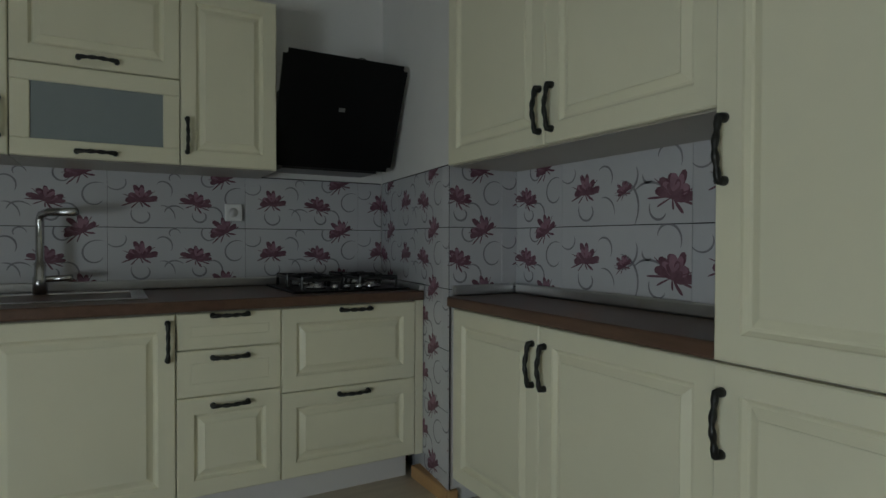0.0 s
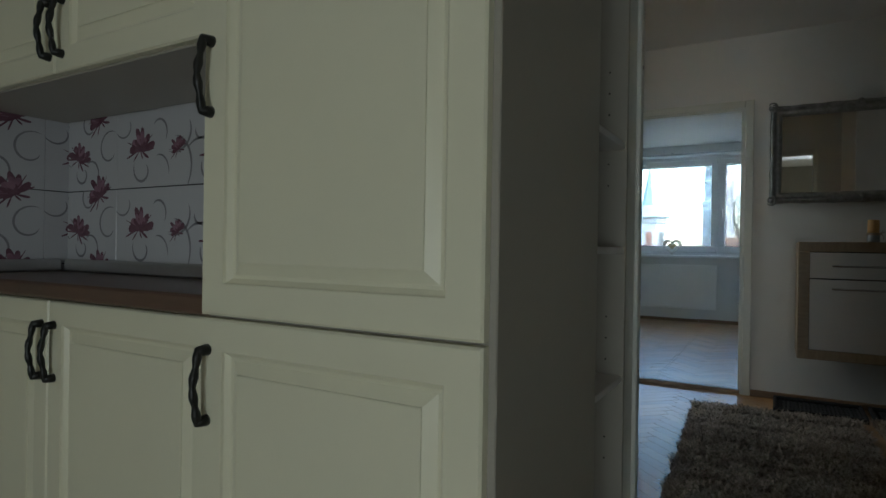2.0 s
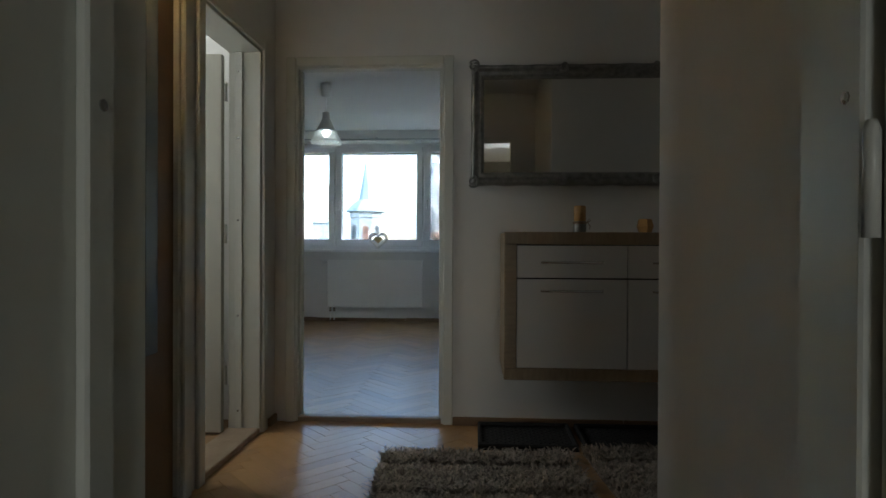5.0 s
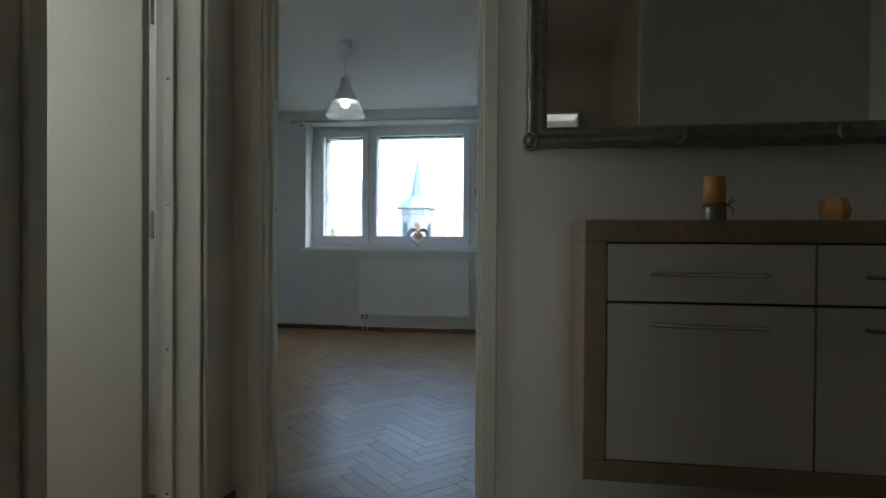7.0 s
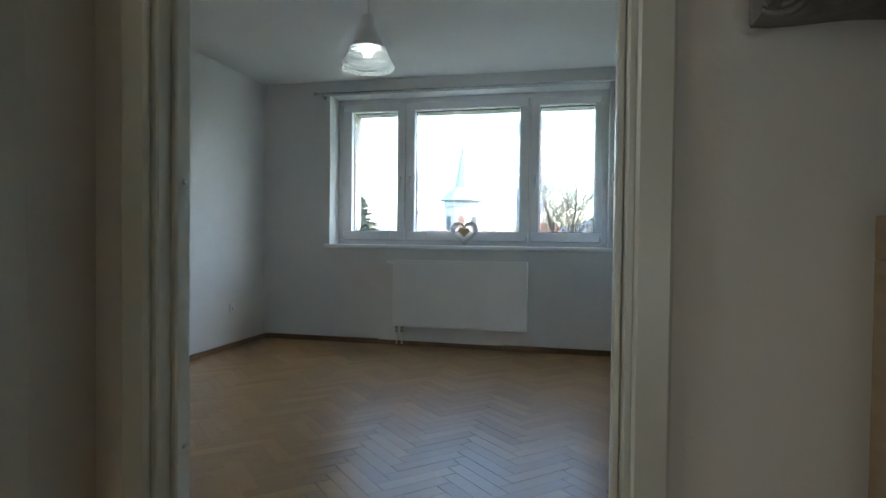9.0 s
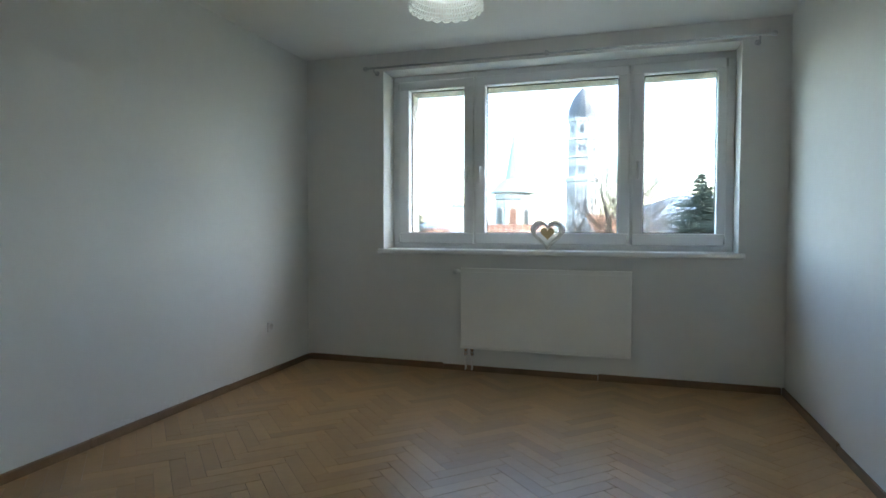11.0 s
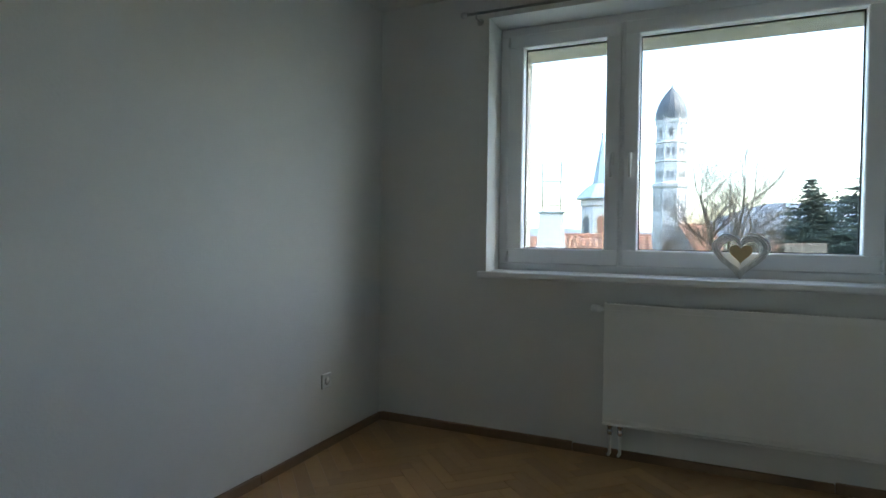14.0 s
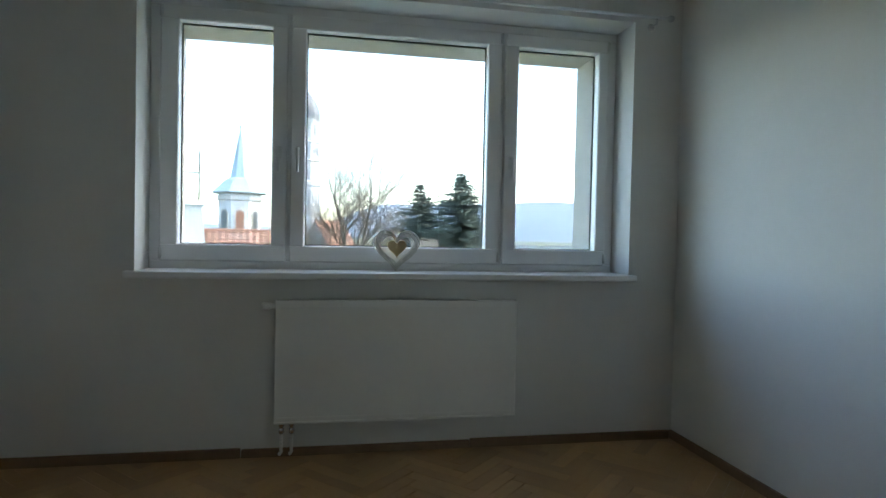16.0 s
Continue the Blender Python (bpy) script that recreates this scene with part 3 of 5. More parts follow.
worktop("worktop", "dark brown wood worktop with rounded edge", (-0.40, 2.34, 0.865), (1.85, 2.94, 0.905))
worktop("worktop", "dark brown wood worktop, narrow, beside the tall cabinet", (1.797, 0.948, 0.865), (2.12, 2.075, 0.905))
for a, b in (((-0.4, 2.93, 0.905), (1.81, 2.952, 0.945)), ((1.82, 2.34, 0.905), (1.852, 2.929, 0.93)), ((2.115, 0.95, 0.905), (2.133, 2.07, 0.945)), ((1.83, 2.072, 0.905), (2.113, 2.088, 0.945))):
    tagged(link("upstand", bx(a, b, 0.006, 2), ALU), "grey metal upstand strip along the worktop", "upstand")

RX = 1.838
cabinet("base_cabinet", "cream base cabinet with two panelled doors", (RX, 2.06, 0), -90, 1.105, 0.29, 0.2, 0.862,
        [(0, 0.507, 0.203, 0.86, "panel", [(0.478, 0.736, False)]), (0.507, 1.105, 0.203, 0.86, "panel", [(0.535, 0.736, False)])])
cabinet("wall_cabinet", "cream wall cabinet with two panelled doors", (RX - 0.01, 2.085, 0), -90, 1.13, 0.30, 1.402, 2.40,
        [(0, 0.565, 1.405, 2.40, "panel", [(0.543, 1.512, False)]), (0.565, 1.13, 1.405, 2.40, "panel", [(0.598, 1.512, False)])])
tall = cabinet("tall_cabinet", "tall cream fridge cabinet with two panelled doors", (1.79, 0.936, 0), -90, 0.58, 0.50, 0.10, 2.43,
               [(0, 0.57, 0.872, 2.43, "panel", [(0.022, 1.306, False)]), (0, 0.57, 0.11, 0.869, "panel", [(0.022, 0.746, False)])], CARCASS_SHADED)
tagged(link("plinth", bx((RX + 0.05, 0.34, 0), (RX + 0.068, 2.08, 0.099), 0.001), SB_WHITE), "grey plinth board under the tall cabinet", "plinth")
# cooker hood
hood = thing("cooker_hood", "tilted black glass cooker hood on the wall", "cooker hood", (1.5636, 2.52, 1.903))
bm = bmesh.new()
box(bm, (-0.297, 0.0, -0.497), (0.297, 0.012, 0.0), 0.0)
bmesh.ops.bevel(bm, geom=[e for e in bm.edges if abs(e.verts[0].co.y - e.verts[1].co.y) > 0.005], offset=0.022, segments=5, affect="EDGES")
bmesh.ops.rotate(bm, verts=bm.verts[:], cent=(0, 0, 0), matrix=Matrix.Rotation(radians(24), 3, "X"))
part("glass_front", bm, BLACK_GLASS, hood)
bm = bmesh.new()
side = [(0.09, -0.10), (0.443, -0.10), (0.443, -0.46), (0.245, -0.46)]
ends = [[bm.verts.new((x, y, z)) for y, z in side] for x in (-0.24, 0.24)]
bm.faces.new(ends[0])
bm.faces.new(ends[1][::-1])
for i in range(4):
    bm.faces.new((ends[0][i], ends[1][i], ends[1][(i + 1) % 4], ends[0][(i + 1) % 4]))
bmesh.ops.recalc_face_normals(bm, faces=bm.faces[:])
part("body", bm, BLACK_IRON, hood)
bm = tube(bmesh.new(), [(0.07 + 0.025 * math.cos(a), 0.02, -0.004 + 0.016 * math.sin(a)) for a in [i * math.pi / 8 for i in range(9)]], 0.003, 6)
part("hook", bm, IRON, hood, "", True)
bm = bx((-0.017, -0.002, -0.235), (0.013, 0.0005, -0.218))
bmesh.ops.rotate(bm, verts=bm.verts[:], cent=(0, 0, 0), matrix=Matrix.Rotation(radians(24), 3, "X"))
part("control_panel", bm, SILVER, hood, "small grey control marks")

# hob
hob = thing("gas_hob", "black gas hob with cast iron pan supports", "hob", (1.28, 2.43, 0.905))
part("plate", bx((0, 0, 0), (0.545, 0.47, 0.008), 0.003), BLACK_GLASS, hob)
for cx, cy in ((0.14, 0.13), (0.405, 0.13), (0.14, 0.35), (0.405, 0.35)):
    part("burner", lathe(bmesh.new(), [(0.045, 0.008), (0.045, 0.018), (0.03, 0.022), (0.03, 0.03), (0.0, 0.031)], 18, (cx, cy, 0)), STEEL, hob, "", True)
    bm = bmesh.new()
    for dx, dy in ((-1, -1), (1, -1), (1, 1), (-1, 1)):
        tube(bm, [(cx + dx * 0.09, cy + dy * 0.085, 0.008), (cx + dx * 0.09, cy + dy * 0.085, 0.055), (cx + dx * 0.03, cy + dy * 0.03, 0.055)], 0.008, 6)
    for (x0, y0), (x1, y1) in (((-1, -1), (1, -1)), ((1, -1), (1, 1)), ((1, 1), (-1, 1)), ((-1, 1), (-1, -1))):
        tube(bm, [(cx + x0 * 0.09, cy + y0 * 0.085, 0.05), (cx + x1 * 0.09, cy + y1 * 0.085, 0.05)], 0.0075, 6)
    part("pan_support", bm, BLACK_IRON, hob, "black cast iron grid")
for k in range(4):
    part("knob", lathe(bmesh.new(), [(0.017, 0.008), (0.016, 0.026), (0.012, 0.03), (0, 0.03)], 14, (0.19 + 0.055 * k, 0.03, 0)), STEEL, hob, "", True)

# sink and tap
sink = thing("sink", "stainless steel inset sink", "sink", (-0.12, 2.46, 0.905))
bm = bmesh.new()
loops = []
for d, z in ((0.0, 0.001), (0.0, 0.005), (0.03, 0.006), (0.05, 0.004), (0.062, -0.02), (0.075, -0.14), (0.1, -0.15)):
    loops.append([bm.verts.new(p) for p in ((d, d, z), (0.86 - d, d, z), (0.86 - d, 0.42 - d, z), (d, 0.42 - d, z))])
for a, b in zip(loops, loops[1:]):
    for i in range(4):
        bm.faces.new((a[i], a[(i + 1) % 4], b[(i + 1) % 4], b[i]))
bm.faces.new(loops[-1])
part("basin", bm, STEEL, sink)
tap = thing("tap", "grey swan neck kitchen tap", "tap", (0.37, 2.82, 0.911))
part("base", lathe(bmesh.new(), [(0.027, 0), (0.027, 0.06), (0.02, 0.07), (0.02, 0.12)], 18), STEEL, tap, "", True)
part("spout", tube(bmesh.new(), [(0, 0, 0.1), (0, 0, 0.28), (0.006, -0.005, 0.3), (0.03, -0.03, 0.31), (0.13, -0.12, 0.31)], [0.015, 0.015, 0.016, 0.016, 0.015], 12), STEEL, tap, "", True)
part("lever", tube(bmesh.new(), [(0.02, 0, 0.055), (0.06, -0.01, 0.057), (0.11, -0.03, 0.06)], [0.013, 0.012, 0.012], 10), STEEL, tap, "", True)


def socket(name, label, m):
    s = new(name)
    s.matrix_world = m
    tagged(s, label, "socket")
    bm = box(bmesh.new(), (-0.04, -0.012, -0.04), (0.04, 0, 0.04), 0.006, 0, 2)
    part("plate", bm, PLASTIC, s)
    part("cup", lathe(bmesh.new(), [(0.022, -0.0125), (0.021, -0.005), (0.0, -0.005)], 18, axis="y"), SB_WHITE, s, "", True)
    for x in (-0.01, 0.01):
        part("pin_hole", lathe(bmesh.new(), [(0.003, -0.0055), (0.003, -0.0052), (0, -0.0052)], 8, (x, 0, 0), axis="y"), BLACK_IRON, s)
    return s


socket("wall_socket", "white wall socket on the flowered tiles", pose(1.135, 2.945, 1.244))
socket("wall_socket", "white wall socket low on the living room wall", pose(9.307, LY1 - 0.0005, 0.358))

# the fitted kitchen stands a little closer than its first setting-out lines
def set_back(ob, cooker_run=False):
    x = ob.location.x
    ob.location = (0.932 * x + 0.0627 if cooker_run else x - 0.06, ob.location.y - 0.07, ob.location.z * 0.985)
    ob.scale.z *= 0.985
    if cooker_run:
        ob.scale.x *= 0.932


for ob in set(bpy.data.objects) - ROOM:
    if ob.parent is None and ob.location.x < 4:
        low = min(v.co.y for v in ob.data.vertices) if ob.data else ob.location.y
        set_back(ob, max(low, ob.location.y) > 2.2 and abs(ob.rotation_euler.z) < 0.1)

# open shelves beside the tall cabinet
SX0, SX1, SY0, SY1 = 2.362, 2.693, 0.328, 0.93
unit = thing("shelf_unit", "tall open white shelf unit with peg holes", "shelf unit", (SX0, SY0, 0))
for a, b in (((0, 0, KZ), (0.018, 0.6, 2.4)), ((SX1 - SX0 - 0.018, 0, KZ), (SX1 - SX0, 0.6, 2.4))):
    part("side_panel", bx(a, b, 0.002), CARCASS_SHADED, unit)
part("back_panel", bx((0.018, 0.59, KZ), (SX1 - SX0 - 0.018, 0.6, 2.4)), CARCASS_SHADED, unit)
for z in (0.14, 0.62, 0.978, 1.27, 1.75, 2.38):
    part("shelf", bx((0.0185, 0.004, z), (SX1 - SX0 - 0.0185, 0.589, z + 0.018), 0.0015), SB_WHITE, unit)
peg = bmesh.new()
for z in [0.62 + 0.06 * i for i in range(4)] + [1.17, 1.23, 1.37, 1.43, 1.49, 0.4, 0.46]:
    for y in (0.05, 0.52):
        lathe(peg, [(0.0028, 0.0), (0.0028, -0.001)], 6, (SX1 - SX0 - 0.0185, y, z), axis="x")
tagged(part("peg_holes", peg, BLACK_IRON, unit, "rows of dark peg holes"), kind="stuff")
# added brown block, stands in for a dark cut-out in the shelf unit
tagged(link("box", bx((2.39, 0.372, 1.288), (2.525, 0.45, 1.337), 0.006), SKIRT), "small dark brown block in place of a dark cut-out", "box")


# ---- hall ----
sb = thing("sideboard", "wall hung sideboard of pale oak with white fronts", "sideboard", (5.085, -0.15, 0.362))
SW, SH, SD = 1.145, 0.695, HX1 - 5.085
part("top_board", bx((0, -SW, SH - 0.058), (SD, 0, SH), 0.002), SONOMA_H, sb)
part("bottom_board", bx((0, -SW, 0), (SD, 0, 0.055), 0.002), SONOMA_H, sb)
for y in (0, -SW + 0.058):
    part("side_board", bx((0, y - 0.058, 0.0555), (SD, y, SH - 0.0585), 0.002), SONOMA, sb)
part("carcass", bx((0.02, -SW + 0.0585, 0.0555), (SD - 0.001, -0.0585, SH - 0.0585)), RUBBER, sb)
for k in range(2):
    y1 = -0.06 - k * 0.514
    for a, b, hz in ((0.481, 0.632, 0.553), (0.058, 0.473, 0.42)):
        f = part("drawer_front" if a > 0.3 else "door", bx((0.002, y1 - 0.509, a), (0.02, y1, b), 0.0015), SB_WHITE, sb)
        bm = tube(bmesh.new(), [(0.002, y1 - 0.115, hz), (-0.022, y1 - 0.118, hz), (-0.022, y1 - 0.394, hz), (0.002, y1 - 0.397, hz)], 0.006, 8)
        part("handle", bm, STEEL, f, "thin steel bar handle", True)

mir = thing("wall_mirror", "wide mirror in an ornate antiqued silver frame", "mirror", (HX1, 0.012, 1.322))
MW, MH = 1.48, 0.645
part("mirror_glass", bx((-0.03, -MW + 0.06, 0.055), (-0.022, -0.06, MH - 0.055)), MIRROR, mir, "clear mirror glass")
part("backing", bx((-0.02, -MW + 0.03, 0.03), (-0.001, -0.03, MH - 0.03)), SILVER, mir)


def moulding(y0, z0, y1, z1):
    """A picture frame rail between two corners, mitred, of a carved section."""
    bm = bmesh.new()
    sec = [(0.0, -0.002), (0.0, -0.06), (0.008, -0.085), (0.02, -0.09), (0.03, -0.075), (0.042, -0.06), (0.05, -0.066), (0.058, -0.06), (0.068, -0.04), (0.07, -0.03)]
    horizontal = abs(y1 - y0) > abs(z1 - z0)
    n = 60 if horizontal else 28
    cy, cz = -MW / 2, MH / 2
    rings = []
    for i in range(n + 1):
        u = i / n
        ring = []
        for d, x in sec:
            wob = 0.0018 * math.sin(u * (58 if horizontal else 26)) * (1 if d < 0.01 else 0.2)
            if horizontal:
                y = y0 + (y1 - y0) * u
                lim = MW / 2 - d
                ring.append(bm.verts.new((x, max(cy - lim, min(cy + lim, y)), z0 + (d - wob * (0 < i < n)) * (1 if z0 < cz else -1))))
            else:
                z = z0 + (z1 - z0) * u
                lim = MH / 2 - d
                ring.append(bm.verts.new((x, y0 + (d - wob * (0 < i < n)) * (1 if y0 < cy else -1), max(cz - lim, min(cz + lim, z)))))
        rings.append(ring)
    for a, b in zip(rings, rings[1:]):
        for i in range(len(sec) - 1):
            bm.faces.new((a[i], a[i + 1], b[i + 1], b[i]))
    bmesh.ops.remove_doubles(bm, verts=bm.verts[:], dist=0.0004)
    bmesh.ops.recalc_face_normals(bm, faces=bm.faces[:])
    return bm


for q in ((0, MH, -MW, MH), (0, 0, -MW, 0), (0, 0, 0, MH), (-MW, 0, -MW, MH)):
    part("frame_rail", moulding(*q), SILVER, mir, "", True)


def scroll(cy, cz, sy, sz, s=1.0):
    """Carved leaf scrolls."""
    bm = bmesh.new()
    for k, (ang, ln) in enumerate(((10, 0.085), (80, 0.06), (45, 0.05), (-25, 0.05), (115, 0.04))):
        pts, rad = [], []
        for i in range(13):
            u = i / 12
            a = radians(ang + 150 * u * (1 if k % 2 else -1))
            r = ln * s * (u - 0.55 * u * u) * 1.6
            pts.append((-0.088 - 0.012 * math.sin(math.pi * u), cy + sy * r * math.cos(a), cz + sz * r * math.sin(a)))
            rad.append(0.012 * s * (1 - 0.75 * u) + 0.002)
        tube(bm, pts, rad, 6)
    lathe(bm, [(0.016 * s, -0.075), (0.014 * s, -0.1), (0.005 * s, -0.108)], 10, (0, cy, cz), axis="x")
    return bm


for y, z, sy, sz, s in ((-0.02, MH - 0.02, -1, -1, 0.62), (-0.02, 0.02, -1, 1, 0.62), (-MW + 0.02, MH - 0.02, 1, -1, 0.62), (-MW + 0.02, 0.02, 1, 1, 0.62),
                        (-0.495, MH - 0.02, -1, 1, 0.5), (-0.975, MH - 0.02, 1, 1, 0.5), (-0.495, 0.02, -1, -1, 0.5), (-0.975, 0.02, 1, -1, 0.5)):
    part("ornament", scroll(y, z, sy, sz, s), SILVER, mir, "carved scroll ornament", True)

candle = thing("candle", "ochre pillar candle in a pale twine bound cup", "candle", (5.29, -0.535, 1.057))
part("wax", lathe(bmesh.new(), [(0.03, 0.05), (0.0295, 0.132), (0.024, 0.137), (0.0, 0.132)], 20), WAX, candle, "", True)
part("cup", lathe(bmesh.new(), [(0.03, 0), (0.0325, 0.01), (0.0315, 0.056), (0.03, 0.058)], 20), SILVER, candle, "dark grey cup", True)
bm = bmesh.new()
for z in (0.046, 0.05, 0.054):
    tube(bm, [(0.033 * math.cos(a), 0.033 * math.sin(a), z) for a in [2 * math.pi * i / 16 for i in range(17)]], 0.002, 5)
tube(bm, [(-0.01, -0.033, 0.05), (-0.015, -0.05, 0.062), (-0.012, -0.045, 0.072), (-0.008, -0.034, 0.055), (-0.01, -0.05, 0.035), (-0.012, -0.046, 0.02)], 0.002, 5)
part("twine", bm, SKIRT, candle, "brown twine bow", True)
cup = thing("tealight_holder", "small faceted wooden tealight holder", "candle holder", (5.29, -0.856, 1.057))
part("holder", lathe(bmesh.new(), [(0.03, 0), (0.042, 0.035), (0.032, 0.07), (0.025, 0.07), (0.022, 0.05), (0, 0.05)], 6), WAX, cup)


def tray(label, at, w, d):
    t = thing("boot_tray", label, "boot tray", at)
    part("base", bx((0, 0, 0.0), (d, w, 0.008), 0.002), RUBBER, t)
    bm = bmesh.new()
    for a, b in (((0, 0, 0.008), (0.02, w, 0.03)), ((d - 0.02, 0, 0.008), (d, w, 0.03)), ((0.02, 0, 0.008), (d - 0.02, 0.02, 0.03)), ((0.02, w - 0.02, 0.008), (d - 0.02, w, 0.03))):
        box(bm, a, b, 0.006)
    part("rim", bm, RUBBER, t)
    bm = bmesh.new()
    for i in range(int(d / 0.022) - 1):
        for j in range(int(w / 0.022) - 1):
            lathe(bm, [(0.007, 0.0), (0.004, 0.005)], 4, (0.022 + i * 0.022, 0.022 + j * 0.022, 0.008)) if (i + j) % 2 == 0 else None
    part("studs", bm, RUBBER, t, "raised rubber studs")


tray("black ribbed rubber boot tray by the wall", (5.165, -0.52, 0.0), 0.49, 0.37)
tray("second black rubber boot tray by the wall", (5.165, -1.05, 0.0), 0.50, 0.37)


def rug(label, at, rz, lx, ly, count, seed):
    r = thing("shaggy_rug", label, "rug", at, rz)
    part("backing", bx((0, 0, 0.0), (lx, ly, 0.012), 0.004), RUG_BASE, r)
    rng = np.random.default_rng(seed)
    p = rng.random((count, 2)) * [lx + 0.01, ly + 0.01] - 0.005
    band = np.sin(p[:, 0] * 21) > 0.72
    ln = (0.03 + 0.028 * rng.random(count)) * np.where(band, 0.6, 1.0)
    a = rng.random(count) * 2 * np.pi
    lean = 0.4 + 0.8 * rng.random(count)
    dx, dy = np.cos(a), np.sin(a)
    hw = 0.0022 + 0.0018 * rng.random(count)
    verts = np.zeros((count, 7, 3))
    for k, (h, out) in enumerate(((0.0, 0.0), (0.45, 0.25), (0.8, 0.75))):
        cx, cy, cz = p[:, 0] + dx * ln * lean * out, p[:, 1] + dy * ln * lean * out, 0.01 + ln * h * (1.1 - 0.35 * lean)
        for s, sg in ((0, -1), (1, 1)):
            verts[:, 2 * k + s] = np.stack([cx - dy * hw * sg, cy + dx * hw * sg, cz], -1)
    verts[:, 6] = np.stack([p[:, 0] + dx * ln * lean * 1.1, p[:, 1] + dy * ln * lean * 1.1, 0.01 + ln * (0.95 - 0.4 * lean)], -1)
    base = (np.arange(count) * 7)[:, None]
    faces = [list(q) for f in ((0, 1, 3, 2), (2, 3, 5, 4)) for q in base + np.array(f)] + [list(q) for q in base + np.array((4, 5, 6))]
    me = bpy.data.meshes.new("pile")
    me.from_pydata(verts.reshape(-1, 3).tolist(), [], faces)
    me.materials.append(STRAND)
    o = new("pile", me)
    o.parent = r
    tagged(o, "long shaggy brown-grey wool pile", kind="stuff")


rug("long brown-grey shaggy rug on the hall parquet", (3.33, -0.53, 0.0), 2.5, 1.75, 0.86, 26000, 3)
rug("second brown-grey shaggy rug beside the first", (4.35, -1.36, 0.0), 5.0, 0.86, 0.76, 11000, 4)
lampw = thing("wall_lamp", "small warm lit wall lamp", "lamp", (4.12, HY1, 1.98))
part("bracket", bx((-0.04, -0.03, -0.04), (0.04, -0.0005, 0.04), 0.008), BRASS, lampw)
part("bulb", lathe(bmesh.new(), [(0.012, -0.03), (0.035, -0.06), (0.042, -0.09), (0.03, -0.12), (0.0, -0.128)], 16, axis="y"), BULB, lampw, "warm lit bulb", True)

# ---- living room ----
rad = thing("radiator", "white panel radiator under the window", "radiator", (9.772, 0.672, 0.2))
RW, RH = 1.235, 0.602
bm = box(bmesh.new(), (0, 0, 0.0), (0.008, RW, RH), 0.003)
part("front_panel", bm, ENAMEL, rad)
for z in (0.012, RH - 0.04):
    part("rib", bx((-0.0025, 0.02, z), (-0.0002, RW - 0.02, z + 0.01), 0.0008), ENAMEL, rad)
part("rear_panel", bx((0.05, 0.01, 0.02), (0.058, RW - 0.01, RH - 0.02), 0.003), ENAMEL, rad)
for y in (0.0, RW - 0.002):
    part("side_cover", bx((0.0085, y, 0.0), (0.06, y + 0.002, RH)), ENAMEL, rad)
bm = bmesh.new()
for i in range(61):
    box(bm, (0.012, 0.012 + i * 0.0199, RH - 0.008), (0.056, 0.018 + i * 0.0199, RH - 0.002))
part("top_grille", bm, ENAMEL, rad, "slotted white top grille")
part("lower_lip", bx((-0.004, 0.0, -0.012), (0.012, RW, -0.0005), 0.003), ENAMEL, rad)
# plain black filling that stands for the shade between the two panels
part("inner_shade", bx((0.0085, 0.004, 0.02), (0.0495, RW - 0.004, RH - 0.016)), RUBBER, rad, "dark block for the shade between the radiator panels")
for y in (0.25, RW - 0.25):
    part("bracket", bx((0.0585, y, 0.1), (0.0935, y + 0.03, 0.5)), ENAMEL, rad)
bm = lathe(bmesh.new(), [(0.012, 0.0), (0.012, 0.02), (0.018, 0.022), (0.02, 0.05), (0.016, 0.066), (0.0, 0.068)], 16, (0.02, RW, RH - 0.03), axis="y")
part("thermostat", bm, PLASTIC, rad, "white thermostat head", True)
for y in (RW - 0.035, RW - 0.085):
    bm = lathe(bmesh.new(), [(0.009, 0), (0.014, -0.008), (0.014, -0.028), (0.009, -0.032), (0.013, -0.04), (0.015, -0.055), (0.01, -0.066)], 12, (0.025, y, 0.0))
    part("valve", bm, STEEL, rad, "nickel valve", True)
    part("pipe", tube(bmesh.new(), [(0.025, y, -0.06), (0.025, y, -0.12), (0.03, y, -0.16), (0.055, y + 0.01, -0.18), (0.095, y + 0.012, -0.182)], 0.008, 8), ENAMEL, rad, "", True)

rod = thing("curtain_rod", "thin brushed steel curtain rod above the window", "curtain rod", (9.80, 0, 2.362))
part("pole", tube(bmesh.new(), [(0, -0.165, 0), (0, 2.685, 0)], 0.008, 10), ALU, rod, "", True)
for y, s in ((-0.165, -1), (2.685, 1)):
    part("finial", lathe(bmesh.new(), [(0.008, 0), (0.013, 0.005 * s), (0.019, 0.02 * s), (0.014, 0.034 * s), (0, 0.038 * s)], 14, (0, y, 0), axis="y"), ALU, rod, "", True)
for y, dz in ((-0.1, -0.032), (1.283, 0.02), (2.63, -0.026)):
    bm = tube(bmesh.new(), [(0, y, 0), (0, y, dz), (0.064, y, dz)], 0.006, 6)
    lathe(bm, [(0.02, 0.064), (0.018, 0.058), (0.006, 0.055)], 12, (0, y, dz), axis="x")
    part("bracket", bm, ALU, rod, "", True)

# pendant lamp with crocheted edge
lamp = thing("pendant_lamp", "white pendant lamp with a lace edged shade", "lamp", (7.68, 1.38, 0))
part("canopy", lathe(bmesh.new(), [(0.045, H - 0.001), (0.05, H - 0.02), (0.045, H - 0.115), (0.03, H - 0.125), (0.0, H - 0.125)], 20), PLASTIC, lamp, "", True)
part("cord", tube(bmesh.new(), [(0, 0, H - 0.12), (0, 0, 2.19)], 0.004, 6), PLASTIC, lamp)
shade_prof = [(0.024, 2.225), (0.034, 2.215), (0.036, 2.17), (0.05, 2.135), (0.08, 2.075), (0.098, 2.04)]
